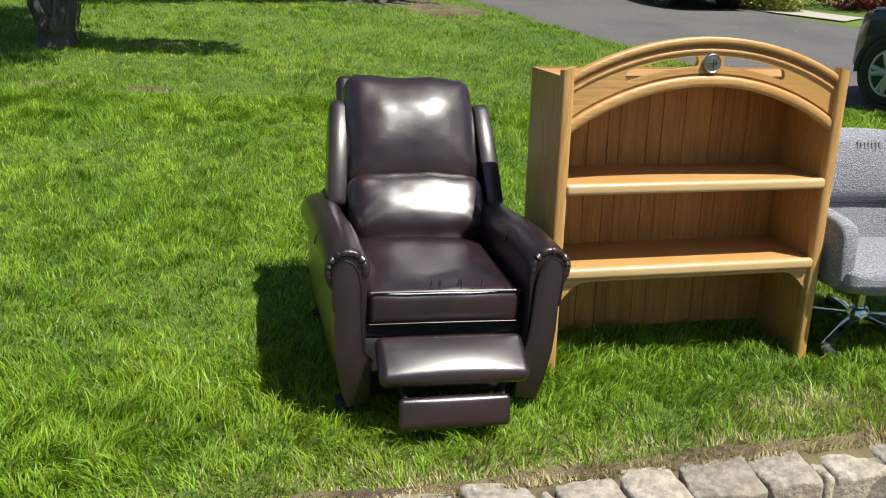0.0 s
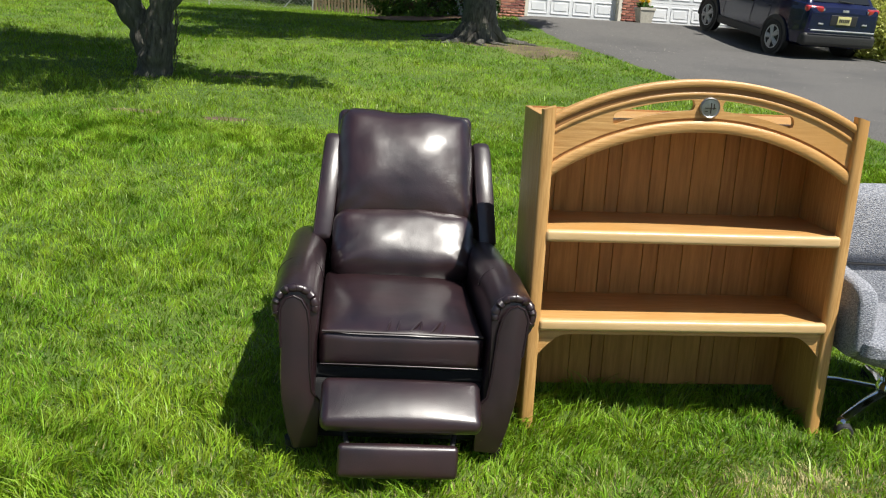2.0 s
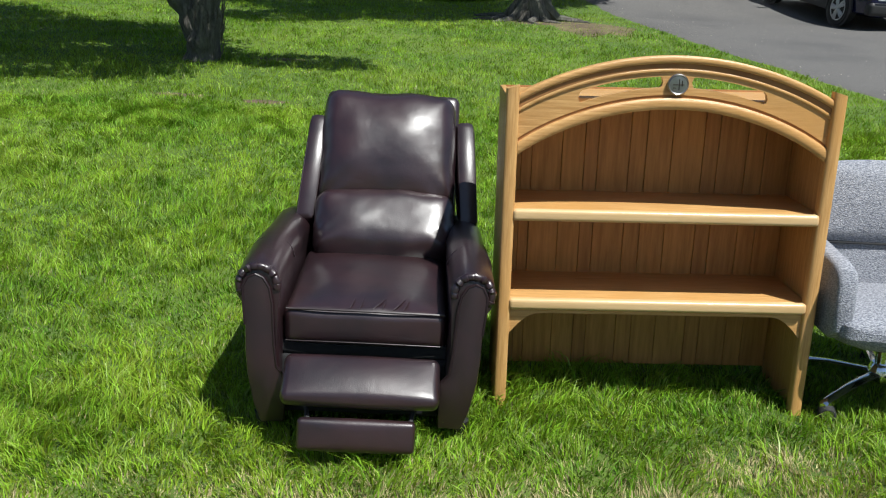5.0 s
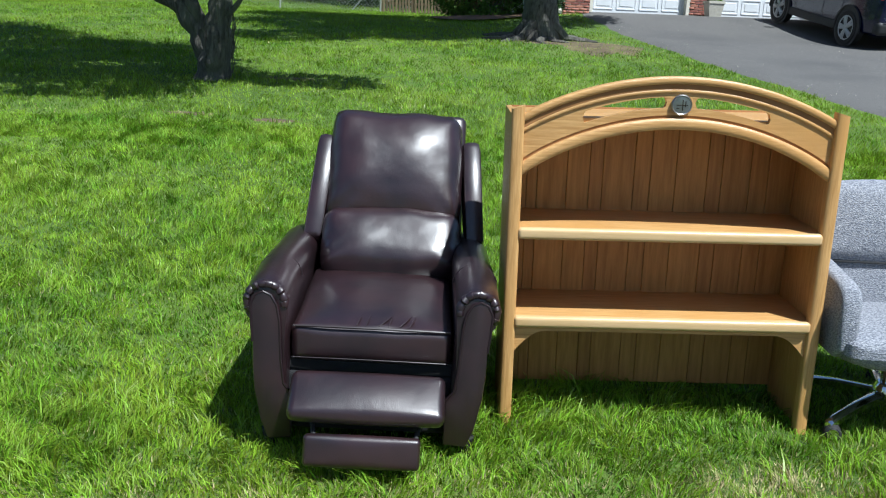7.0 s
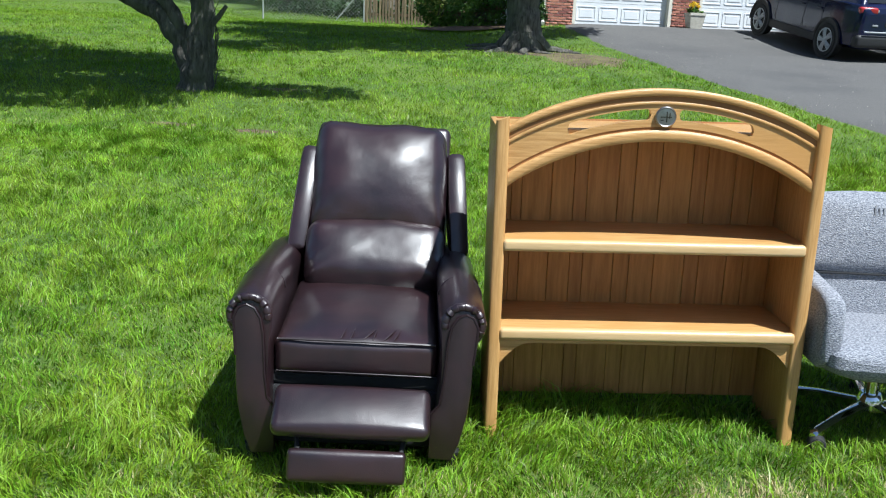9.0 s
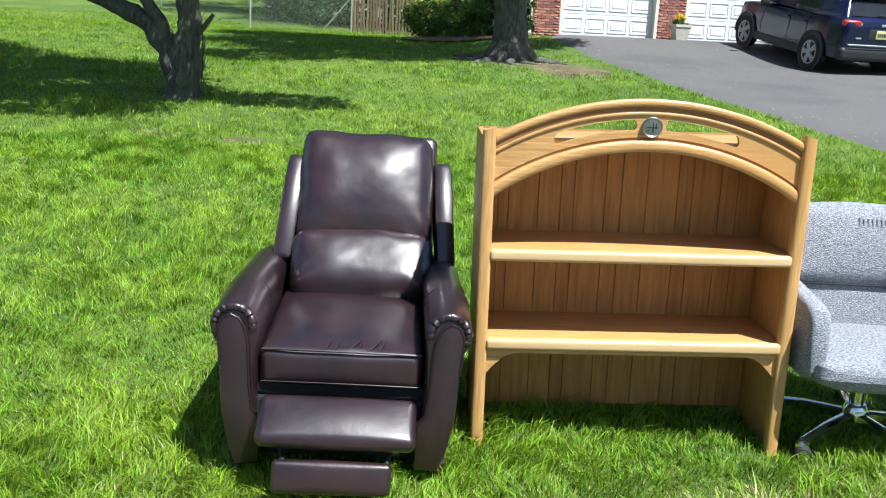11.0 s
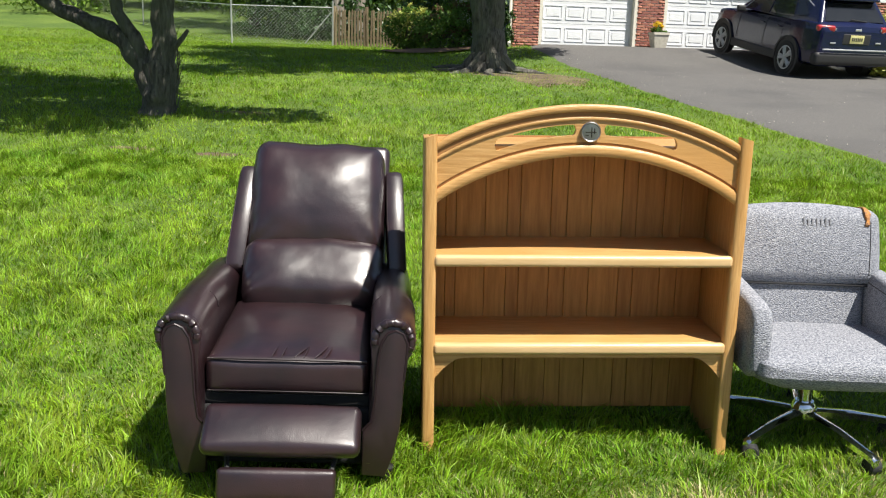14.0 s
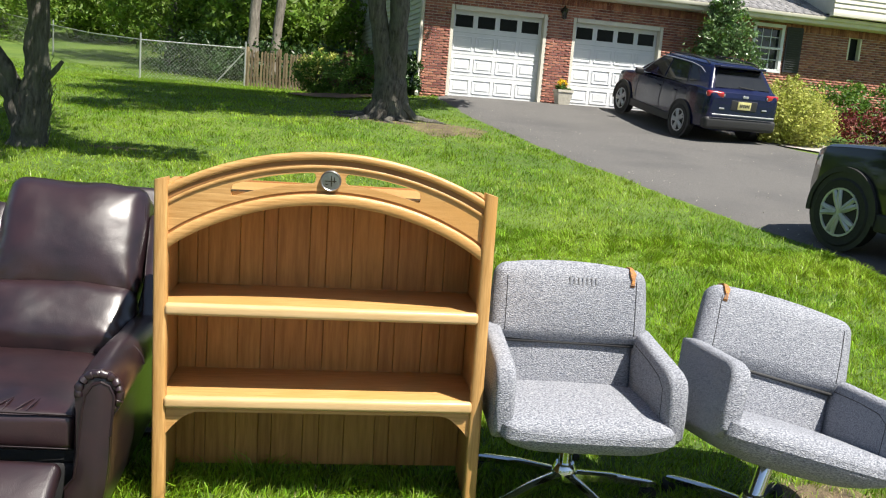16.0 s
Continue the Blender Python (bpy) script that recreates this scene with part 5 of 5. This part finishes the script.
def wood_tree(seed, h, r, material, label):
    """A leafy tree of the wood: trunk, limbs and a crown of clumps down to the ground layer."""
    t = thing("tree", Matrix(), label, "tree", "trees of the wood")
    rr = random.Random(seed)
    part("trunk", limb([(0, 0, -0.2), (rr.uniform(-0.1, 0.1), 0, h * 0.3), (rr.uniform(-0.3, 0.3), 0, h * 0.6), (rr.uniform(-0.5, 0.5), 0, h * 0.92)], [0.26, 0.20, 0.14, 0.04], 10, 0.05, seed), BARK, t)
    blobs = []
    for i in range(9):
        a = rr.uniform(0, 6.28)
        z = h * rr.uniform(0.22, 0.92)
        q = r * (1.1 - 0.6 * abs(z / h - 0.5)) * rr.uniform(0.3, 0.8)
        c = (math.cos(a) * q, math.sin(a) * q, z)
        blobs.append((*c, r * rr.uniform(0.35, 0.6), r * rr.uniform(0.35, 0.6), r * rr.uniform(0.2, 0.36)))
        part("limb", limb([(0, 0, z * 0.7), tuple(v * 0.6 for v in c[:2]) + (z * 0.88,), c], [0.08, 0.05, 0.02], 6, 0.02, seed + i), BARK, t)
    rng = np.random.default_rng(seed)
    cr = new("crown", raw_mesh("crown", *leaves(rng, clumps(rng, blobs, 7000, 0.34), 0.125), material))
    cr.parent = t
    return t


W1 = wood_tree(41, 9.0, 3.4, LEAF_WOOD, "leafy green tree in the wood behind the fence")
W2 = wood_tree(52, 7.0, 2.9, LEAF_FRESH, "young tree with fresh yellow-green leaves behind the fence")
W3 = wood_tree(63, 12.0, 4.0, LEAF_WOOD, "tall leafy tree in the wood behind the fence")
W1.matrix_basis = pose(-4.4, 37.5, ground_z(-4.4, 37.5))
W2.matrix_basis = pose(-7.8, 35.5, ground_z(-7.8, 35.5))
W3.matrix_basis = pose(-1.0, 38.5, ground_z(-1, 38.5))
spots = [(W2, -12.5, 46, 50), (W1, -8.5, 43, 120), (W3, -13, 46, 30), (W2, -1.6, 33.5, 200), (W1, 1.6, 41, 300), (W3, -5.5, 48, 80), (W2, -16, 48, 10), (W1, -19, 46, 66),
         (W3, -22, 52, 140), (W2, -4.8, 33.2, 280), (W1, -26, 48, 222), (W3, 2, 50, 15), (W1, -14, 56, 15), (W3, -9, 58, 190), (W2, -20, 58, 100), (W3, -30, 58, 44), (W1, -2, 58, 160)]
for src_tree, x, y, a in spots:
    copy_thing(src_tree, pose(x, y, ground_z(x, y), 0, 0, a))

def bare_stems():
    """Two tall pale trunks standing together behind the picket fence."""
    x0, y0 = -3.35, 30.4
    t = thing("tree", pose(x0, y0, ground_z(x0, y0)), "pair of tall pale grey trunks behind the picket fence", "tree")
    part("stem", limb([(-0.30, 0, -0.2), (-0.34, 0, 1.5), (-0.22, 0, 3.5), (-0.3, 0.2, 9.0)], [0.23, 0.18, 0.16, 0.08], 12, 0.06, 91), BARK_PALE, t)
    part("stem", limb([(0.35, 0, -0.2), (0.45, 0, 1.5), (0.62, 0, 3.5), (1.1, 0.2, 9.0)], [0.20, 0.155, 0.14, 0.07], 12, 0.06, 92), BARK_PALE, t)
    rng = np.random.default_rng(93)
    cr = new("crown", raw_mesh("crown", *leaves(rng, clumps(rng, [(0, 0, 8.5, 2.4, 2.0, 1.2), (1.2, 0.3, 10.0, 2.0, 1.8, 1.2)], 5000, 0.34), 0.125), LEAF_WOOD))
    cr.parent = t


bare_stems()

# the far wood, a deep belt of leaves that closes the view
rng = np.random.default_rng(77)
fb = []
for i in range(250):
    # blobs past 150 degrees stay unseen, added to darken reflections in paint and leather
    a = radians(rng.uniform(48, 150)) if i < 120 else radians(rng.uniform(150, 408))
    d = rng.uniform(62, 78)
    x, y = 1 + math.cos(a) * d, 2 + math.sin(a) * d
    fb.append((x, y, float(land(x, y)) + rng.uniform(0.5, 13), rng.uniform(3.5, 6.5), rng.uniform(3.5, 6.5), rng.uniform(2.2, 4.5)))
tagged(new("far_wood", raw_mesh("far_wood", *leaves(rng, clumps(rng, fb, 110000, 0.4), 0.46), LEAF_WOOD)), "dense green wood in the distance, its unseen rest added to dim reflections", "wood", kind="stuff")
# bushes filling the wood between the trunks
mb = []
for i in range(46):
    x = rng.uniform(-34, 6)
    y = rng.uniform(40, 60) - (6 if x > -6 else 0)
    mb.append((x, y, float(land(x, y)) + rng.uniform(0.4, 2.4), rng.uniform(1.6, 3.0), rng.uniform(1.4, 2.4), rng.uniform(1.0, 1.9)))
tagged(new("wood_bushes", raw_mesh("wood_bushes", *leaves(rng, clumps(rng, mb, 42000, 0.3), 0.14), LEAF_FRESH)), "bright green bushes between the trees", "bushes", kind="stuff")
# low undergrowth along the fence
ub2 = [(x, 31.0 + rng.uniform(-1.2, 2.5), float(land(x, 31)) + 0.5, rng.uniform(0.8, 1.6), rng.uniform(0.7, 1.2), rng.uniform(0.5, 1.1)) for x in np.linspace(-6.3, 3, 20)]
tagged(new("undergrowth", raw_mesh("undergrowth", *leaves(rng, clumps(rng, ub2, 15000), 0.085), LEAF_DARK)), "dark green undergrowth behind the wire fence", "undergrowth", kind="stuff")


# ---- shrubs ----
def shrub(name, m, blobs, count, size, material, label, seed, second=None):
    t = thing(name, m, label, "shrub")
    rng = np.random.default_rng(seed)
    for i in range(5):
        bm = bmesh.new()
        a = i * 1.3
        b = blobs[i % len(blobs)]
        tube(bm, [(0.05 * math.cos(a), 0.05 * math.sin(a), -0.05), (b[0] * 0.5 + 0.1 * math.cos(a), b[1] * 0.5 + 0.1 * math.sin(a), b[2] * 0.6), (b[0] + 0.3 * b[3] * math.cos(a), b[1] + 0.3 * b[4] * math.sin(a), b[2])], [0.03, 0.02, 0.008], 6)
        part("stem", bm, BARK, t)
    cr = new("foliage", raw_mesh("foliage", *leaves(rng, clumps(rng, blobs, count, 0.22), size), material))
    cr.parent = t
    tagged(cr, kind="stuff")
    if second:
        c2 = new("new_growth", raw_mesh("new_growth", *leaves(rng, clumps(rng, [(b[0], b[1], b[2] + b[5] * 0.3, b[3] * 0.95, b[4] * 0.95, b[5] * 0.85) for b in blobs], count // 4, 0.2), size, ), second))
        c2.parent = t
        tagged(c2, kind="stuff")
    return t


def on_land(x, y):
    return pose(x, y, ground_z(x, y))


shrub("golden_shrub", on_land(10.05, 19.5), [(0, 0, 0.62, 0.92, 0.85, 0.68), (0.30, -0.3, 0.5, 0.70, 0.6, 0.52), (-0.35, -0.25, 0.5, 0.60, 0.5, 0.48), (0.0, 0, 1.15, 0.42, 0.35, 0.26), (0.05, 0, 1.42, 0.14, 0.12, 0.16)], 15000, 0.040, LEAF_GOLD, "round golden-yellow shrub beside the drive", 81)
hx = HOUSE @ Vector((7.12, -0.9, 0))
shrub("holly", on_land(hx.x, hx.y), [(0, 0, 0.8, 1.05, 0.8, 0.7), (0, 0, 1.5, 0.95, 0.75, 0.6), (0, 0, 2.1, 0.75, 0.6, 0.5), (-0.05, 0, 2.7, 0.5, 0.4, 0.45), (-0.1, 0, 3.2, 0.25, 0.2, 0.4)], 9000, 0.055, LEAF_HOLLY, "conical glossy holly against the brick wall", 82, LEAF)
shrub("red_shrub", on_land(12.2, 19.8), [(0, 0, 0.42, 0.95, 0.6, 0.42), (0.9, 0.1, 0.4, 0.7, 0.5, 0.4)], 3000, 0.05, LEAF_RED, "low dark red barberry shrub", 83)
shrub("red_shrub", on_land(13.7, 19.9), [(0, 0, 0.45, 0.9, 0.6, 0.45)], 2000, 0.05, LEAF_RED, "low dark red barberry shrub", 84)
shrub("green_shrub", on_land(11.9, 21.4), [(0, 0, 0.6, 1.0, 0.6, 0.55), (1.2, 0.2, 0.65, 0.9, 0.6, 0.6), (2.4, 0.2, 0.7, 0.9, 0.6, 0.6)], 4000, 0.06, LEAF, "loose green shrub under the house wall", 85, LEAF_FRESH)
shrub("green_shrub", on_land(0.2, 23.6), [(0, 0, 0.45, 0.75, 0.7, 0.5), (0.7, 0.5, 0.65, 0.7, 0.7, 0.6), (0.4, 1.0, 0.85, 0.7, 0.7, 0.45)], 5000, 0.05, LEAF, "green spreading shrub near the garage corner", 86, LEAF_BRONZE)
shrub("green_shrub", on_land(-0.85, 24.2), [(0, 0, 0.55, 0.60, 0.6, 0.5), (0.2, 0.2, 0.85, 0.45, 0.5, 0.35)], 3500, 0.05, LEAF, "shrub with golden new growth near the fence", 87, LEAF_GOLD)
shrub("green_shrub", on_land(1.75, 22.5), [(0, 0, 0.5, 0.28, 0.3, 0.5)], 900, 0.06, LEAF_DARK, "slim dark shrub against the siding", 88, LEAF)

# mulch beds and pale walk
bd = bmesh.new()
bmesh.ops.create_circle(bd, cap_ends=True, segments=28, radius=1)
for v in bd.verts:
    x, y = 0.1 + v.co.x * 1.5, 23.2 + v.co.y * 1.6
    v.co = Vector((x, y, ground_z(x, y) + 0.05))
tagged(new("mulch_bed", mesh_of("mulch_bed", bd, MULCH)), "brown bark mulch bed round the shrubs", "mulch bed", kind="structure")
wk = bmesh.new()
rows = []
for i in range(12):
    f = i / 11
    a = Vector((9.55 + 1.2 * f, 19.2 - 2.0 * f))
    b = a + Vector((1.0, 0.9))
    rows.append([wk.verts.new((p.x, p.y, ground_z(p.x, p.y) + 0.034)) for p in (a, a.lerp(b, 0.5), b)])
for a, b in zip(rows, rows[1:]):
    for i in range(2):
        wk.faces.new((a[i], a[i + 1], b[i + 1], b[i]))
tagged(new("walkway", mesh_of("walkway", wk, CONCRETE)), "pale concrete path edge beside the golden shrub", "path", kind="structure")


# ---- fences ----
def picket_fence(p0, p1):
    t = thing("picket_fence", Matrix(), "weathered brown wooden picket fence closing the yard", "fence")
    a, b = Vector(p0), Vector(p1)
    ang = math.degrees(math.atan2(b.y - a.y, b.x - a.x))
    pk = bmesh.new()
    prism(pk, [(-0.030, 0.0), (0.030, 0.0), (0.030, 1.04), (0.018, 1.08), (0.0, 1.095), (-0.018, 1.08), (-0.030, 1.04)], -0.010, 0.010, "y")
    pk = mesh_of("picket", pk, FENCE_WOOD, False)
    n = 20
    for i in range(n):
        p = a.lerp(b, (i + 0.5) / n)
        ob = new("picket", pk)
        ob.parent = t
        ob.matrix_basis = pose(p.x, p.y, ground_z(p.x, p.y) + random.uniform(-0.02, 0.03), random.uniform(-1, 1), random.uniform(-1.5, 1.5), ang)
    for h in (0.28, 0.85):
        c = a.lerp(b, 0.5)
        part("rail", box((b - a).length, 0.035, 0.08, 0.004, seg=1), FENCE_WOOD, t, at=pose(c.x + 0.03, c.y + 0.03, ground_z(c.x, c.y) + h, 0, 0, ang), smooth=False)
    for f in (0.0, 0.5, 1.0):
        p = a.lerp(b, f)
        part("post", box(0.09, 0.09, 1.25, 0.01), FENCE_WOOD, t, at=pose(p.x, p.y + 0.06, ground_z(p.x, p.y) + 0.58, 0, 0, ang))


picket_fence((-3.42, 28.1), (-1.35, 27.6))


def wire_fence(points):
    t = thing("wire_fence", Matrix(), "galvanised chain-link fence across the back lawn", "fence")
    H = 1.12
    for (xa, ya), (xb, yb) in zip(points, points[1:]):
        ln = math.hypot(xb - xa, yb - ya)
        mesh_w = bmesh.new()
        n = int((ln + H) / 0.11)

        def P(u, z):
            x, y = xa + (xb - xa) * u / ln, ya + (yb - ya) * u / ln
            return Vector((x, y, ground_z(x, y) + 0.03 + z))
        for i in range(n):
            for sgn in (1, -1):
                u0 = i * 0.11 - (H if sgn > 0 else 0)
                z0, z1 = 0.0, H
                ua, ub3 = (u0, u0 + H) if sgn > 0 else (u0 + 0.0, u0 - H)
                lo_f, hi_f = 0.0, 1.0
                if ub3 != ua:
                    fa, fb2 = sorted(((0 - ua) / (ub3 - ua), (ln - ua) / (ub3 - ua)))
                    lo_f, hi_f = max(0, fa), min(1, fb2)
                if hi_f - lo_f < 0.05:
                    continue
                A2, B2 = P(ua + (ub3 - ua) * lo_f, H * lo_f), P(ua + (ub3 - ua) * hi_f, H * hi_f)
                tube(mesh_w, [A2, B2], 0.0030 if ya < 28.2 and yb < 29 else 0.0016, 3, False)
        part("chain_link", mesh_w, GALV, t)
        rl = bmesh.new()
        tube(rl, [P(0, H), P(ln / 2, H), P(ln, H)], 0.016, 6)
        part("top_rail", rl, GALV, t)
        ps = bmesh.new()
        tube(ps, [P(0, -0.1), P(0, 1.32)], 0.028, 8)
        part("post", ps, GALV, t)
    br = bmesh.new()
    c = Vector((points[0][0], points[0][1], ground_z(*points[0])))
    tube(br, [c + Vector((-0.05, -0.03, 1.0)), c + Vector((-0.85, -0.1, 0.05))], 0.022, 6)
    part("brace", br, GALV, t)


wire_fence([(-3.47, 28.1), (-6.5, 27.5), (-12.5, 36.0), (-21.0, 47.0)])


# fallen petals on the drive
rng = np.random.default_rng(91)
k = 260
qy = rng.uniform(8.5, 21.0, k)
qx = np.interp(qy, DY, DL) + 0.15 + rng.random(k) ** 1.5 * 5.0
tagged(new("petals", raw_mesh("petals", *leaves(rng, np.stack([qx, qy, land(qx, qy) + 0.036], 1), 0.010, 3.0), STONE_POT)), "pale fallen petals scattered over the asphalt", "petals", kind="stuff")


# ---- grass ----
def scatter(ix, iy, k):
    """A repeatable number from 0 to 1 for each cell of a grid."""
    v = np.sin(ix * 127.1 + iy * 311.7 + k * 74.7) * 43758.5453
    return v - np.floor(v)


def grass(name, count, seed, material, label, y_lo, y_hi, height, keep, power=2.0, tall=True):
    """Mown grass: bent blades that lean together in small tufts; tall blades have two joints, short ones are plain spikes."""
    rng = np.random.default_rng(seed)
    y = y_lo + (y_hi - y_lo) * rng.random(count) ** power
    half = 1.5 + 0.78 * y
    x = 1.15 + (rng.random(count) * 2 - 1) * half
    ok = keep(rng, x, y)
    x, y = x[ok], y[ok]
    n = len(x)
    far = np.clip(y / 5.2, 1, 3.2)
    cell = 0.085 * np.sqrt(far)
    cx = np.floor((x + 0.03 * np.sin(31 * y)) / cell)
    cy = np.floor((y + 0.03 * np.sin(27 * x)) / cell)
    patch = 0.80 + 0.30 * np.sin(1.9 * x + 1.3 * np.sin(1.1 * y)) * np.sin(2.3 * y + 0.7 * np.sin(1.7 * x))
    tuft = 0.60 + 0.75 * scatter(cx, cy, 1) ** 1.5
    h = height * rng.uniform(0.55, 1.25, n) * patch * tuft * (1 + 0.06 * (far - 1))
    w = rng.uniform(0.0013, 0.0030, n) * far ** 0.9
    a = rng.uniform(0, 2 * np.pi, n)
    b = 2 * np.pi * scatter(cx, cy, 2) + rng.normal(0, 0.75, n)
    lean = h * rng.uniform(0.25, 1.25, n)
    base = np.stack([x, y, land(x, y) - 0.004], 1)
    wv = np.stack([np.cos(a), np.sin(a), np.zeros(n)], 1) * w[:, None]
    lv = np.stack([np.cos(b), np.sin(b), np.zeros(n)], 1) * lean[:, None]
    up = np.zeros((n, 3))
    up[:, 2] = h
    if tall:
        v = np.stack([base - wv, base + wv, base + wv * 0.8 + lv * 0.3 + up * 0.62, base - wv * 0.8 + lv * 0.3 + up * 0.62, base + lv + up * 0.92], 1).reshape(-1, 3)
        idx = (np.arange(n)[:, None] * 5 + np.array([0, 1, 2, 3, 3, 2, 4])).ravel()
        sizes = np.tile([4, 3], n)
    else:
        v = np.stack([base - wv, base + wv, base + lv * 0.8 + up], 1).reshape(-1, 3)
        idx, sizes = np.arange(3 * n), np.full(n, 3)
    tagged(new(name, raw_mesh(name, v, idx, sizes, material)), label, "grass", kind="stuff")


def bare(x, y):
    """How bare the soil is: along the kerb and in a few worn spots."""
    k = y - kerb_y(x)
    edge = np.clip(1 - (k - 0.02) / (0.30 + 0.12 * np.sin(2.1 * x) + 0.42 * step(0.7, 2.4, x)), 0, 1) ** 1.3
    spots = sum(np.exp(-(((x - cx) / rx) ** 2 + ((y - cy) / ry) ** 2)) for cx, cy, rx, ry in
                ((-1.38, 8.8, 0.30, 0.12), (-2.3, 8.95, 0.42, 0.10), (1.9, 2.66, 0.20, 0.09), (2.86, 3.00, 0.24, 0.20), (3.25, 2.85, 0.40, 0.14), (2.5, 16.9, 1.15, 1.45), (1.6, 17.5, 1.2, 0.6), (3.55, 3.3, 0.3, 0.24), (-1.9, 11.55, 0.5, 0.14)))
    return np.clip(edge + spots, 0, 1)


def green_keep(rng, x, y):
    drive = np.interp(y, DY, DL)
    return (y > kerb_y(x) + 0.01) & (x < drive - 0.03) & (rng.random(len(x)) > 0.85 * bare(x, y))


def tuft_keep(rng, x, y):
    """Longer blades gather in loose tufts."""
    tuft = np.sin(5.1 * x + 2 * np.sin(3.3 * y)) * np.sin(4.7 * y + 2 * np.sin(2.9 * x))
    return green_keep(rng, x, y) & (rng.random(len(x)) < 0.25 + 0.75 * np.clip(tuft, 0, 1))


def dry_keep(rng, x, y):
    drive = np.interp(y, DY, DL)
    return (y > kerb_y(x) - 0.03) & (x < drive - 0.02) & (rng.random(len(x)) < 0.10 + 0.85 * bare(x, y))


grass("lawn_grass", 420000, 11, BLADE, "bright green mown lawn grass in the sun", 2.1, 8.5, 0.064, green_keep, 1.35)
grass("far_grass", 560000, 15, BLADE, "mown lawn grass rising to the wood", 7.5, 33.0, 0.058, green_keep, 1.5, False)
grass("long_grass", 110000, 14, BLADE_PALE, "pale longer grass blades standing out of the lawn", 2.1, 12.0, 0.080, tuft_keep, 1.6)
grass("dry_stubble", 190000, 13, STRAW, "short straw-coloured stubble over the soil at the kerb", 2.1, 4.0, 0.034, dry_keep, 1.4, False)
grass("dry_grass", 110000, 12, STRAW, "straw-coloured dry grass blades over bare soil", 2.1, 19.0, 0.030, dry_keep, 1.7)
